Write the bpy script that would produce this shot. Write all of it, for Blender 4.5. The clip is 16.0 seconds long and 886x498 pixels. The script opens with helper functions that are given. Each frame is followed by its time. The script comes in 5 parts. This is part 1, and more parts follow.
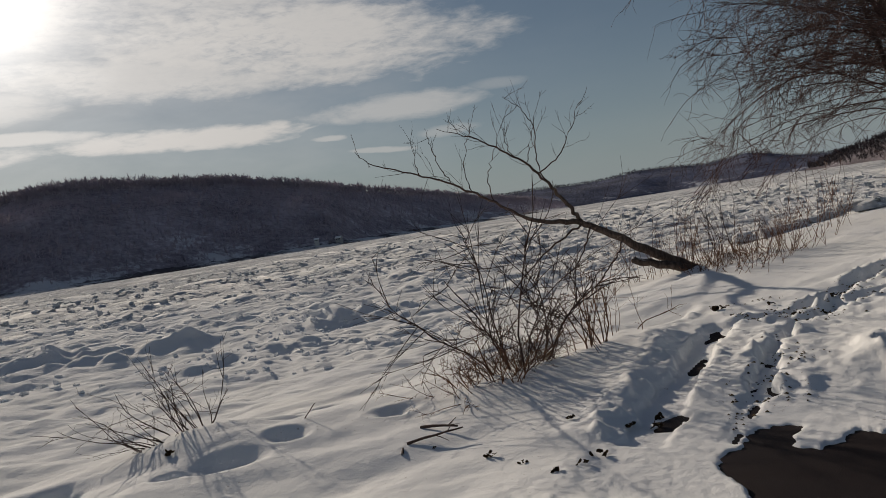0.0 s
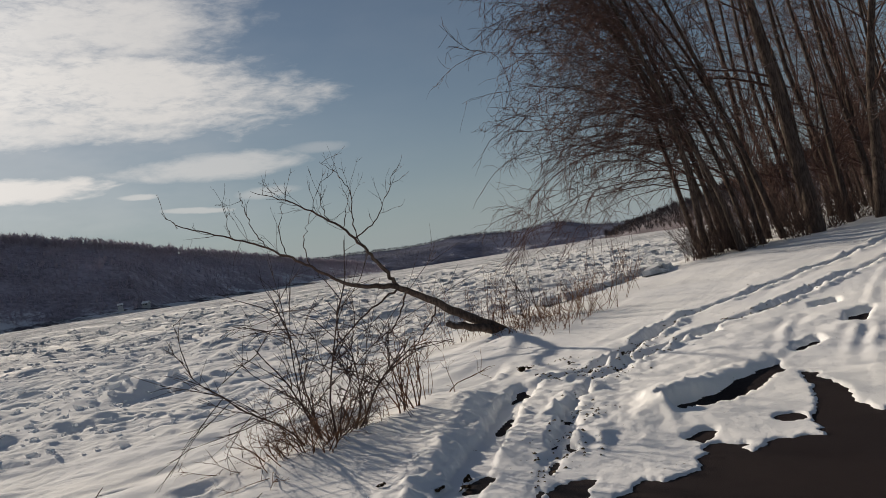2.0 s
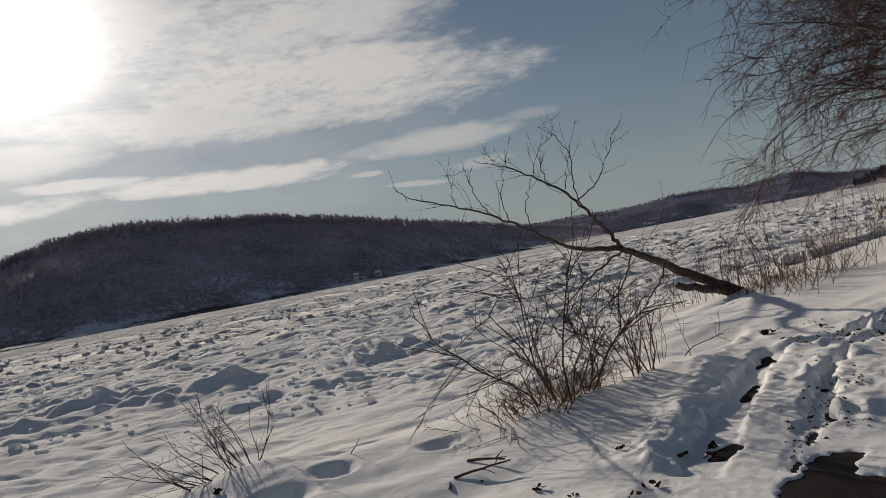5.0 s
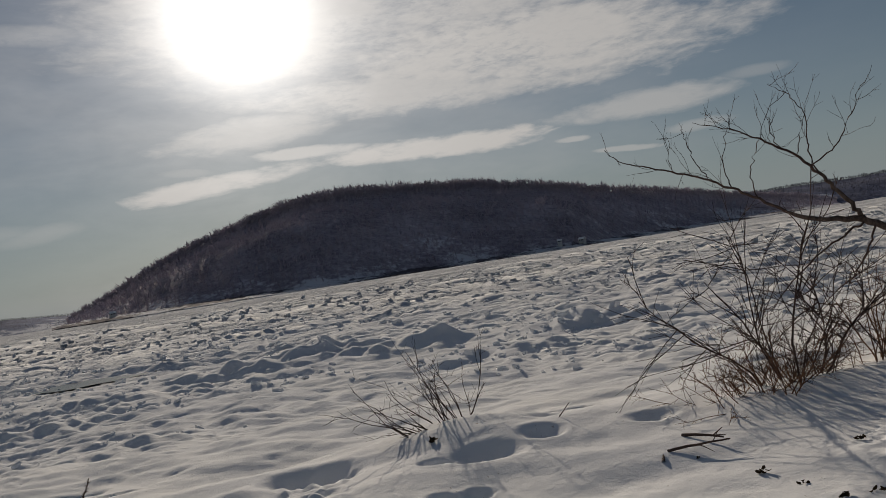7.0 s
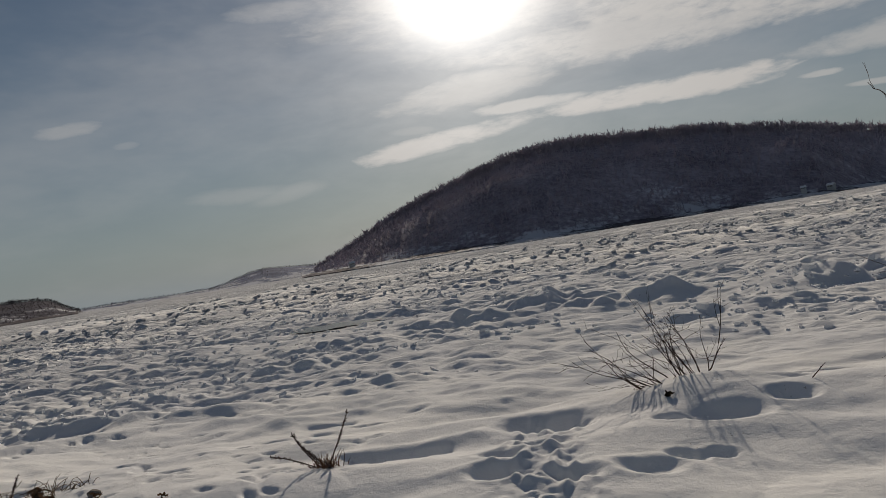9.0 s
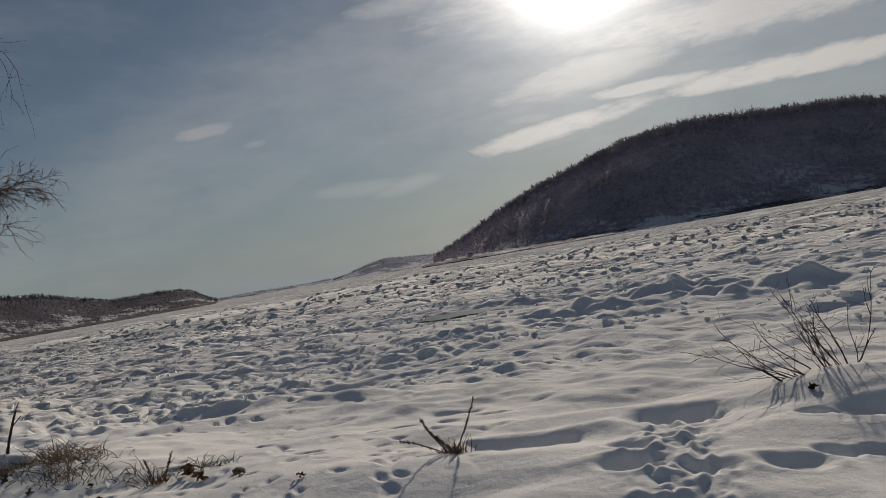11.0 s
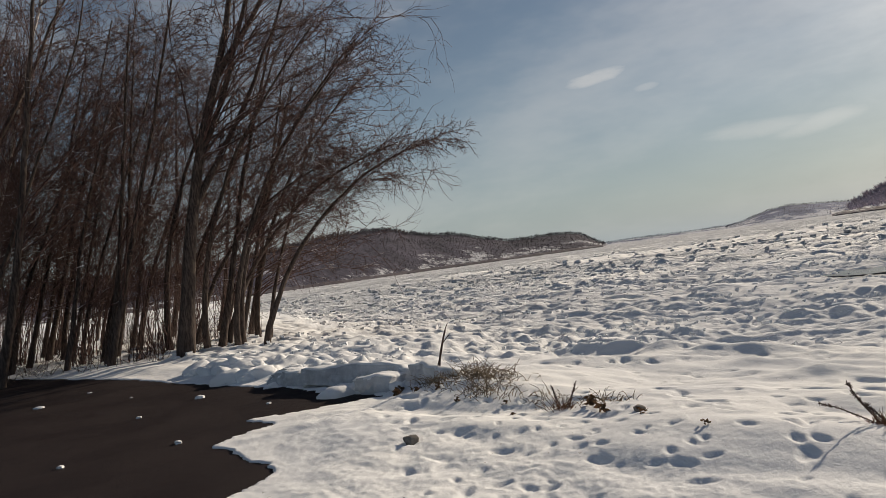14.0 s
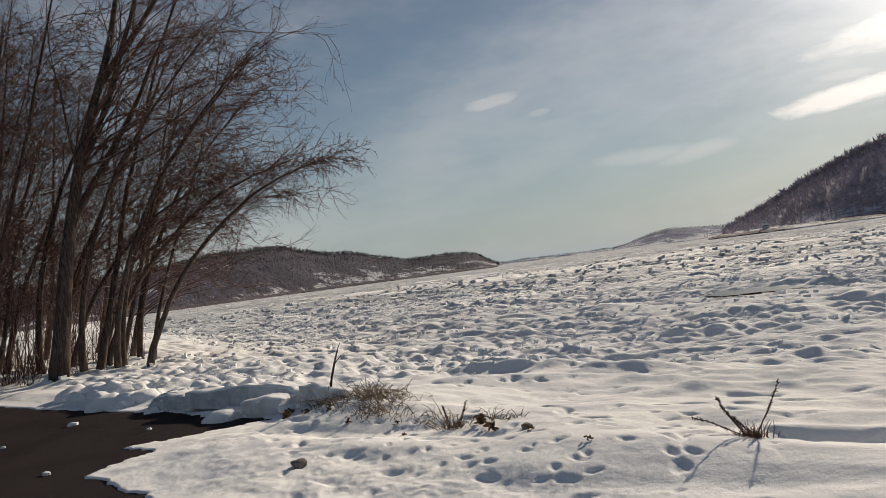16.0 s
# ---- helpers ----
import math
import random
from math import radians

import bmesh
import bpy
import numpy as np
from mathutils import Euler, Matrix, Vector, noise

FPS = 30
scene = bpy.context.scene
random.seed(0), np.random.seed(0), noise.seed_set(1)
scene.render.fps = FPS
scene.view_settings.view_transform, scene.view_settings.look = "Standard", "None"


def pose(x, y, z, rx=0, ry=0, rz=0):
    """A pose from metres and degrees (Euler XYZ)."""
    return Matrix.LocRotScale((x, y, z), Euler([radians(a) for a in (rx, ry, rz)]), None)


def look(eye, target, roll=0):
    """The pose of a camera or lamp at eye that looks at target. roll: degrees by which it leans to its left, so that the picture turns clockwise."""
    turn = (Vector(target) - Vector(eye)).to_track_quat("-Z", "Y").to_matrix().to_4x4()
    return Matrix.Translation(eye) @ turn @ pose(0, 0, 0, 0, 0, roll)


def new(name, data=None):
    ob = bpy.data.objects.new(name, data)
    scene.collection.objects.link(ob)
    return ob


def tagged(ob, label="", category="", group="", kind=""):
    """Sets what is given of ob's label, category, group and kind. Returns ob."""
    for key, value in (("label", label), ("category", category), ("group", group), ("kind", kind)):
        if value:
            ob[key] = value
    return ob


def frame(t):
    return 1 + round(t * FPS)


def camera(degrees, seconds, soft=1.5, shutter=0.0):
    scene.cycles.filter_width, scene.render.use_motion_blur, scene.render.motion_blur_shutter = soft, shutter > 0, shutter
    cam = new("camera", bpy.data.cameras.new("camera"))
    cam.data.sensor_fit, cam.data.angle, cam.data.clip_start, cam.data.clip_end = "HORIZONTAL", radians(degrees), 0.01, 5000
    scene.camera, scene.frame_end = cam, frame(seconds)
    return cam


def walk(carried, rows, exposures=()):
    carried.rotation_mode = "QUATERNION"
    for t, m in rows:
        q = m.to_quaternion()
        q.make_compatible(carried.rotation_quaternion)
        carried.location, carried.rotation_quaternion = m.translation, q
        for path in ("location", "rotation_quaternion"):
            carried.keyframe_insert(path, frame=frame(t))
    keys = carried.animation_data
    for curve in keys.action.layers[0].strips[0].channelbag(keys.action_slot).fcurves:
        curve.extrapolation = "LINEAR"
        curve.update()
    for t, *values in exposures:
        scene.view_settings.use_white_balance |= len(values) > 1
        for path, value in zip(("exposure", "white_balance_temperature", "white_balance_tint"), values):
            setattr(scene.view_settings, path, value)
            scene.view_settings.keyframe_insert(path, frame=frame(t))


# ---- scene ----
cam = camera(62.19, 16.0, soft=0.6)
EYE = 1.6
# seconds, heading clockwise from +y, pitch, lean; the camera is held 0.3 m out from the turning body
PATH = [
    (0.0, 18.54, -1.74, -9.00), (0.5, 24.37, -1.10, -8.35), (1.0, 28.81, 0.04, -8.32), (1.5, 32.78, 0.62, -8.87),
    (2.0, 33.03, 1.01, -8.87), (2.5, 30.76, 1.06, -9.23), (3.0, 27.78, 1.13, -9.71), (5.5, 12.15, 1.26, -10.67),
    (6.0, 8.17, 1.42, -10.20), (6.5, 5.05, 1.73, -9.48), (7.0, 0.00, 1.31, -9.03), (7.5, -4.0, 1.12, -8.75),
    (8.0, -9.15, -0.02, -9.39), (8.5, -14.05, 0.38, -8.80), (9.0, -17.45, 0.33, -9.20), (11.5, -30.58, 0.92, -9.3),
    (12.0, -35.75, 0.82, -8.2), (12.5, -40.88, 1.66, -6.81), (13.0, -46.66, 1.49, -7.08), (13.5, -50.88, 1.15, -8.10),
    (14.0, -56.44, 1.41, -7.83), (14.5, -59.89, 1.71, -7.43), (15.0, -58.52, 1.73, -7.07), (15.5, -55.35, 1.75, -7.17),
    (16.0, -48.28, 1.83, -7.51)]


def hold(az, pitch, lean):
    a, p = radians(az), radians(pitch)
    eye = Vector((0.3 * math.sin(a), 0.3 * math.cos(a), EYE))
    way = Vector((math.sin(a) * math.cos(p), math.cos(a) * math.cos(p), math.sin(p)))
    return look(eye, eye + way, lean)


walk(cam, [(t, hold(a, p, l)) for t, a, p, l in PATH], exposures=[(t, e, 6850.0 + 200.0 * min(max((t - 12.0) / 2.0, 0.0), 1.0), 11.0) for t, e in ((0.0, -0.42), (1.0, -0.23), (1.5, -0.03), (3.0, -0.1), (5.5, -0.42), (7.0, -0.62), (9.0, -0.6), (11.5, -0.52), (12.5, -0.33), (14.5, 0.25), (15.5, 0.3), (16.0, 0.14))])

# ---- light ----
SUN_AZ, SUN_EL = -13.0, 20.5
sun_way = Vector((math.sin(radians(SUN_AZ)) * math.cos(radians(SUN_EL)), math.cos(radians(SUN_AZ)) * math.cos(radians(SUN_EL)), math.sin(radians(SUN_EL))))
lamp = bpy.data.lights.new("sun", "SUN")
lamp.energy, lamp.angle, lamp.color = 4.5, radians(0.8), (1.0, 0.895, 0.745)
sun = new("sun", lamp)
sun.matrix_world = look(sun_way * 50, (0, 0, 0))


class Nodes:
    """Short hand for building node trees."""

    def __init__(self, tree):
        self.tree = tree
        tree.nodes.clear()

    def add(self, kind, ins=None, **props):
        n = self.tree.nodes.new(kind)
        for k, v in props.items():
            setattr(n, k, v)
        for k, v in (ins or {}).items():
            self.put(n.inputs[k], v)
        return n

    def put(self, socket, v):
        if isinstance(v, bpy.types.NodeSocket):
            self.tree.links.new(v, socket)
        else:
            socket.default_value = v

    def m(self, op, a, b=0.0, c=0.0, clamp=False):
        n = self.tree.nodes.new("ShaderNodeMath")
        n.operation, n.use_clamp = op, clamp
        for i, v in enumerate((a, b, c)):
            self.put(n.inputs[i], v)
        return n.outputs[0]

    def span(self, v, a, b, lo=0.0, hi=1.0, smooth=True):
        n = self.add("ShaderNodeMapRange", {"Value": v, "From Min": a, "From Max": b, "To Min": lo, "To Max": hi})
        n.interpolation_type = "SMOOTHSTEP" if smooth else "LINEAR"
        return n.outputs["Result"]

    def mix(self, f, a, b):
        n = self.tree.nodes.new("ShaderNodeMix")
        n.data_type = "RGBA"
        self.put(n.inputs["Factor"], f)
        self.put(n.inputs[6], a if isinstance(a, bpy.types.NodeSocket) else (*a, 1.0))
        self.put(n.inputs[7], b if isinstance(b, bpy.types.NodeSocket) else (*b, 1.0))
        return n.outputs[2]

    def noise(self, vec, scale, detail=4.0, rough=0.55, dist=0.0):
        n = self.add("ShaderNodeTexNoise", {"Vector": vec, "Scale": scale, "Detail": detail, "Roughness": rough, "Distortion": dist})
        return n.outputs["Fac"]

    def vec(self, x, y, z):
        return self.add("ShaderNodeCombineXYZ", {"X": x, "Y": y, "Z": z}).outputs[0]


def make_sky():
    world = bpy.data.worlds.new("sky")
    scene.world = world
    world.use_nodes = True
    n = Nodes(world.node_tree)
    sky = n.add("ShaderNodeTexSky")
    sky.sky_type, sky.sun_disc = "NISHITA", False
    sky.sun_elevation, sky.sun_rotation = radians(SUN_EL), radians(SUN_AZ)
    sky.air_density, sky.dust_density, sky.ozone_density = 1.0, 0.25, 2.5
    base = n.add("ShaderNodeBackground", {"Color": sky.outputs[0], "Strength": 0.044}).outputs[0]
    way = n.add("ShaderNodeTexCoord").outputs["Generated"]
    sep = n.add("ShaderNodeSeparateXYZ", {"Vector": way})
    az = n.m("MULTIPLY", n.m("ARCTAN2", sep.outputs[0], sep.outputs[1]), 57.2958)
    el = n.m("MULTIPLY", n.m("ARCSINE", sep.outputs[2]), 57.2958)
    flat = n.vec(n.m("MULTIPLY", az, 0.05), n.m("MULTIPLY", el, 0.16), 0.0)
    ragged = n.noise(flat, 2.4, 7.0, 0.62, 0.3)
    fine = n.noise(flat, 9.0, 5.0, 0.6, 0.4)
    ripple = n.noise(n.vec(n.m("MULTIPLY", az, 0.5), n.m("MULTIPLY", el, 1.5), 1.0), 2.2, 4.0, 0.6, 0.5)
    wob = n.m("ADD", n.m("MULTIPLY", n.m("SUBTRACT", ragged, 0.5), 2.3), n.m("MULTIPLY", n.m("SUBTRACT", fine, 0.5), 1.3))
    # banks of cloud: azimuth, height, half width, half height, tilt, weight, sharpness of the edge
    total = None
    for a, e, w, h, tilt, k, edge in (
            (-16.1, 8.6, 7.6, 0.85, 0.10, 0.95, 0.9), (-9.0, 10.2, 5.4, 0.5, -0.01, 0.75, 0.9), (0.9, 9.2, 10.8, 0.95, -0.035, 0.95, 0.9), (11.3, 8.0, 1.7, 0.32, -0.05, 0.6, 0.8),
            (15.8, 9.6, 7.0, 1.05, 0.0, 0.6, 1.2), (15.0, 6.6, 2.9, 0.28, -0.09, 0.5, 0.8), (20.2, 7.3, 2.8, 0.45, 0.0, 0.36, 1.2), (-13.4, 12.1, 7.4, 1.35, 0.09, 0.66, 1.2),
            (-1.5, 13.6, 13.0, 1.7, -0.06, 0.8, 1.1), (8.5, 15.6, 16.5, 3.6, -0.10, 0.88, 1.1), (6.0, 19.5, 14.0, 4.0, 0.05, 0.8, 1.3), (-28.3, 6.4, 3.0, 0.6, 0.12, 0.22, 1.4), (-18.2, 9.7, 2.4, 0.4, -0.05, 0.3, 1.2), (24.7, 10.2, 2.2, 0.45, -0.05, 0.25, 1.3),
            (-43.0, 12.5, 2.6, 0.6, 0.12, 0.42, 1.2), (-39.5, 11.2, 1.1, 0.35, 0.05, 0.25, 1.3), (-32.1, 6.7, 4.2, 0.6, -0.03, 0.2, 1.5), (-58.0, 19.5, 1.6, 0.6, 0.0, 0.2, 1.3), (-27.0, 19.6, 4.0, 0.8, 0.05, 0.35, 1.4),
            (-8.0, 19.5, 17.0, 5.0, 0.0, 0.75, 1.4)):
        du = n.m("SUBTRACT", az, a)
        dv = n.m("SUBTRACT", n.m("SUBTRACT", el, e), n.m("MULTIPLY", du, tilt))
        d = n.m("ADD", n.m("POWER", n.m("ABSOLUTE", n.m("DIVIDE", du, w)), 2.0), n.m("POWER", n.m("ABSOLUTE", n.m("DIVIDE", dv, h)), 2.0))
        mask = n.m("MULTIPLY", n.span(n.m("ADD", d, wob), 0.65 + 0.65 * edge, 0.85 - 0.75 * edge), k)
        total = mask if total is None else n.m("MAXIMUM", total, mask)
    # rippled, thinner inside the high banks
    total = n.m("MULTIPLY", total, n.m("SUBTRACT", 1.0, n.m("MULTIPLY", n.span(ripple, 0.42, 0.72), n.m("MULTIPLY", n.span(el, 10.0, 13.0, 0.05, 0.34), n.span(ragged, 0.42, 0.62, 0.15, 1.0)))))
    veil = n.span(n.noise(n.vec(n.m("MULTIPLY", az, 0.03), n.m("MULTIPLY", el, 0.08), 3.0), 1.6, 5.0, 0.6), 0.35, 0.75, 0.0, 0.22)
    veil = n.m("MULTIPLY", veil, n.span(az, 10.0, 26.0, 1.0, 0.15))
    total = n.m("MAXIMUM", total, veil)
    # thin cloud lit from behind: bright towards the sun
    dot = n.add("ShaderNodeVectorMath", {0: way, 1: tuple(sun_way)}, operation="DOT_PRODUCT").outputs["Value"]
    ang = n.m("MULTIPLY", n.m("ARCCOSINE", n.m("MINIMUM", dot, 0.999999)), 57.2958)
    glow = n.m("ADD", n.m("MULTIPLY", n.m("POWER", 2.718, n.m("DIVIDE", ang, -2.4)), 6.0), n.m("MULTIPLY", n.m("POWER", 2.718, n.m("DIVIDE", ang, -9.0)), n.span(ragged, 0.3, 0.7, 0.12, 0.40)))
    lit = n.m("ADD", 0.68, n.m("MULTIPLY", n.m("POWER", 2.718, n.m("DIVIDE", ang, -12.0)), 0.5))
    cloud = n.add("ShaderNodeBackground", {"Color": (0.99, 0.98, 0.97, 1.0), "Strength": lit}).outputs[0]
    haze = n.add("ShaderNodeBackground", {"Color": (0.70, 0.87, 1.0, 1.0), "Strength": 0.40}).outputs[0]
    low = n.m("MULTIPLY", n.m("POWER", 2.718, n.m("DIVIDE", n.m("MAXIMUM", el, 0.0), -8.0)), 0.95)
    base = n.add("ShaderNodeMixShader", {"Fac": low, 1: base, 2: haze}).outputs[0]
    both = n.add("ShaderNodeMixShader", {"Fac": total, 1: base, 2: cloud}).outputs[0]
    halo = n.add("ShaderNodeBackground", {"Color": (1.0, 0.99, 0.97, 1.0), "Strength": glow}).outputs[0]
    out = n.add("ShaderNodeAddShader", {0: both, 1: halo}).outputs[0]
    n.add("ShaderNodeOutputWorld", {"Surface": out})


make_sky()


# ---- materials ----
def material(name):
    mt = bpy.data.materials.new(name)
    mt.use_nodes = True
    n = Nodes(mt.node_tree)
    return mt, n, n.add("ShaderNodeTexCoord").outputs["Object"]


def finish(n, colour, rough=0.8, bump=None, far=0.02, strength=0.5, **more):
    b = n.add("ShaderNodeBsdfPrincipled")
    n.put(b.inputs["Base Color"], colour if isinstance(colour, bpy.types.NodeSocket) else (*colour, 1.0))
    n.put(b.inputs["Roughness"], rough)
    for k, v in more.items():
        n.put(b.inputs[k.replace("_", " ")], v)
    if bump is not None:
        bp = n.add("ShaderNodeBump", {"Height": bump, "Distance": far, "Strength": strength})
        n.put(b.inputs["Normal"], bp.outputs[0])
    n.add("ShaderNodeOutputMaterial", {"Surface": b.outputs[0]})


def snow_material():
    mt, n, co = material("snow")
    sep = n.add("ShaderNodeSeparateXYZ", {"Vector": co})
    big, small = n.noise(co, 0.35, 5.0), n.noise(co, 9.0, 6.0, 0.65)
    grain = n.noise(co, 60.0, 3.0, 0.7)
    river = n.span(sep.outputs[2], 0.05, -0.45)
    colour = n.mix(n.span(big, 0.3, 0.7), (0.78, 0.79, 0.82), (0.88, 0.88, 0.88))
    specks = n.span(n.noise(co, 26.0, 2.0, 0.5), 0.68, 0.74)
    patch = n.span(n.noise(co, 0.9, 3.0), 0.5, 0.64)
    colour = n.mix(n.m("MULTIPLY", n.m("MULTIPLY", specks, patch), 0.6), colour, (0.16, 0.12, 0.09))
    # leads and grey slush between the floes; far streaks also paint shaded ridges
    long = n.vec(n.m("MULTIPLY", sep.outputs[0], 0.35), sep.outputs[1], 0.0)
    lead = n.m("MULTIPLY", n.span(n.noise(co, 0.035, 10.0, 0.74), 0.52, 0.60), n.span(sep.outputs[1], 22.0, 75.0, 0.12, 1.0))
    chips = n.span(n.noise(long, 0.7, 6.0, 0.75, 0.6), 0.57, 0.66)
    colour = n.mix(n.m("MULTIPLY", river, n.m("MAXIMUM", n.m("MULTIPLY", lead, 0.4), n.m("MULTIPLY", chips, 0.2))), colour, (0.24, 0.245, 0.265))
    # shaded near sides of far ice lumps, painted grey, stronger with distance
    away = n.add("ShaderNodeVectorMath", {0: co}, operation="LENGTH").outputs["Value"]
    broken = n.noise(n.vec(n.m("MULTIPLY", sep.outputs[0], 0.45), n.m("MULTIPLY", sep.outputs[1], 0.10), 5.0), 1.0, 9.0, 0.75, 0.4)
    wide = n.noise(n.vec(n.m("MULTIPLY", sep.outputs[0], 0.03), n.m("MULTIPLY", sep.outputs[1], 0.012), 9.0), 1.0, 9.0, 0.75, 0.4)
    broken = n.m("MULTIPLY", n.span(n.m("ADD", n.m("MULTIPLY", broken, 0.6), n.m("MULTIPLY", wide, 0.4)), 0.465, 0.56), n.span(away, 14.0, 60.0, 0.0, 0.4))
    # broader streaks of the same painted shade, farthest out
    shade_belt = n.span(n.noise(n.vec(n.m("MULTIPLY", sep.outputs[0], 0.05), n.m("MULTIPLY", sep.outputs[1], 0.014), 2.0), 1.0, 7.0, 0.7, 0.5), 0.42, 0.58)
    broken = n.m("MAXIMUM", broken, n.m("MULTIPLY", shade_belt, n.span(away, 45.0, 160.0, 0.0, 0.5)))
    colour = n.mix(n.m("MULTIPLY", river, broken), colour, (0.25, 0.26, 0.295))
    floe = n.noise(co, 1.6, 5.0, 0.6)
    h = n.m("ADD", n.m("MULTIPLY", small, 0.012), n.m("MULTIPLY", grain, 0.003))
    crust = n.m("ADD", n.m("MULTIPLY", floe, 0.2), n.m("MULTIPLY", n.noise(co, 0.35, 6.0, 0.68), 1.5))
    h = n.m("ADD", h, n.m("MULTIPLY", n.m("MULTIPLY", crust, n.span(away, 14.0, 70.0, 0.10, 1.0)), river))
    finish(n, colour, 0.85, h, 1.0, 0.9, Specular_IOR_Level=0.0)
    return mt


def asphalt_material():
    mt, n, co = material("wet_asphalt")
    big, fine = n.noise(co, 0.8, 5.0), n.noise(co, 130.0, 2.0, 0.6)
    colour = n.mix(big, (0.017, 0.0125, 0.0135), (0.034, 0.026, 0.027))
    colour = n.mix(n.span(fine, 0.62, 0.72, 0.0, 0.4), colour, (0.12, 0.10, 0.09))
    finish(n, colour, n.span(big, 0.35, 0.65, 0.6, 0.85), fine, 0.006, 0.8, Specular_IOR_Level=0.06)
    return mt


def lying_snow(n, colour, co):
    """Flecks of snow caught on what faces up."""
    up = n.add("ShaderNodeSeparateXYZ", {"Vector": n.add("ShaderNodeNewGeometry").outputs["Normal"]}).outputs[2]
    f = n.m("MULTIPLY", n.span(up, 0.55, 0.85), n.span(n.noise(co, 1.7, 3.0), 0.56, 0.62))
    return n.mix(n.m("MULTIPLY", f, 0.85), colour, (0.8, 0.81, 0.84))


def bark_material(name, dark, pale, streak=8.0):
    mt, n, co = material(name)
    sep = n.add("ShaderNodeSeparateXYZ", {"Vector": co})
    v = n.vec(n.m("MULTIPLY", sep.outputs[0], streak), n.m("MULTIPLY", sep.outputs[1], streak), n.m("MULTIPLY", sep.outputs[2], 1.5))
    a, b = n.noise(v, 3.0, 6.0, 0.65), n.noise(co, 2.0, 3.0)
    colour = n.mix(n.span(a, 0.35, 0.68), dark, pale)
    colour = n.mix(n.span(b, 0.4, 0.7, 0.0, 0.45), colour, tuple(0.6 * c for c in dark))
    colour = lying_snow(n, colour, co)
    finish(n, colour, 0.9, a, 0.02, 0.8, Specular_IOR_Level=0.2)
    return mt


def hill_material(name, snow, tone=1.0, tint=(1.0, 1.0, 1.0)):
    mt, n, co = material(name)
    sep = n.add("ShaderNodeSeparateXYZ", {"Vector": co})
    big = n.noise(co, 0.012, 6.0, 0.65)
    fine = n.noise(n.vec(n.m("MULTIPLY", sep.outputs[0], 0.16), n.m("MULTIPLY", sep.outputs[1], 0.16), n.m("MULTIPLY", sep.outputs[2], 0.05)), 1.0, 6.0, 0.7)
    # a tint towards blue paints aerial haze onto the distant hills
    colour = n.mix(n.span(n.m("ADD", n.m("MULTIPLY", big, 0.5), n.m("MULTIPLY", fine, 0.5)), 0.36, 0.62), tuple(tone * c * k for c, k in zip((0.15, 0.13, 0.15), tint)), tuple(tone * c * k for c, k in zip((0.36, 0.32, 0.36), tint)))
    low = n.span(sep.outputs[2], 0.0, 45.0, 0.18, 0.0, smooth=False)
    f = n.span(n.m("ADD", n.m("ADD", n.m("MULTIPLY", big, 0.72), n.m("MULTIPLY", fine, 0.28)), n.m("ADD", low, snow)), 0.63, 0.71)
    colour = n.mix(n.m("MULTIPLY", f, 0.8), colour, (0.75, 0.76, 0.8))
    finish(n, colour, 0.95, fine, 3.0, 0.6, Specular_IOR_Level=0.1)
    return mt


def plain_material(name, a, b, scale=12.0, rough=0.9):
    mt, n, co = material(name)
    f = n.noise(co, scale, 5.0, 0.65)
    finish(n, n.mix(n.span(f, 0.3, 0.7), a, b), rough, f, 0.01, 0.5, Specular_IOR_Level=0.2)
    return mt


SNOW = snow_material()
ASPHALT = asphalt_material()
BARK = bark_material("bark", (0.045, 0.033, 0.028), (0.125, 0.095, 0.082))
BIRCH = bark_material("birch_bark", (0.22, 0.19, 0.17), (0.62, 0.58, 0.54), 3.0)
TWIG = plain_material("twig_bark", (0.045, 0.031, 0.029), (0.105, 0.07, 0.06), 6.0)
CROWN = bark_material("crown_bark", (0.066, 0.038, 0.034), (0.155, 0.094, 0.083))
RED_TWIG = plain_material("red_twig", (0.10, 0.05, 0.035), (0.22, 0.12, 0.07), 9.0)
STRAW = plain_material("straw", (0.11, 0.085, 0.062), (0.28, 0.22, 0.16), 14.0)
LEAF = plain_material("dead_leaf", (0.030, 0.022, 0.015), (0.10, 0.07, 0.04), 30.0)
DRY_LEAF = plain_material("dry_brown_leaf", (0.11, 0.075, 0.05), (0.28, 0.19, 0.12), 30.0)
STONE = plain_material("stone", (0.10, 0.09, 0.085), (0.24, 0.22, 0.2), 7.0)
WATER = plain_material("dark_water", (0.012, 0.014, 0.018), (0.03, 0.032, 0.036), 1.5, 0.25)
ICE = plain_material("shaded_ice", (0.40, 0.41, 0.44), (0.66, 0.67, 0.69), 3.0, 0.6)
# tone raised to put the air haze over the far hillside into its colour
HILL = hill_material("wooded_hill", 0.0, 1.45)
NEAR_HILL = hill_material("brown_wooded_slope", -0.12, 0.6)
SIDING = plain_material("pale_siding", (0.42, 0.42, 0.42), (0.58, 0.57, 0.55), 2.0)
BANK = hill_material("snowy_bank", 0.0, 0.5)
BRUSHY = hill_material("brushy_bank", -0.12, 0.45)
# bark much paler than real wood: haze over the far trees is painted in
FAR_WOOD = plain_material("hazed_bark", (0.40, 0.355, 0.41), (0.50, 0.445, 0.51), 0.02)
MID_WOOD = plain_material("brown_bark", (0.062, 0.055, 0.064), (0.095, 0.083, 0.096), 0.02)
# blue tints and bluish bark below carry the haze of distance as colour
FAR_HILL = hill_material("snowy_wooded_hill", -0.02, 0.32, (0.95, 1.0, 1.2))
BLUE_WOOD = plain_material("haze_blue_bark", (0.085, 0.085, 0.115), (0.16, 0.155, 0.19), 0.05)
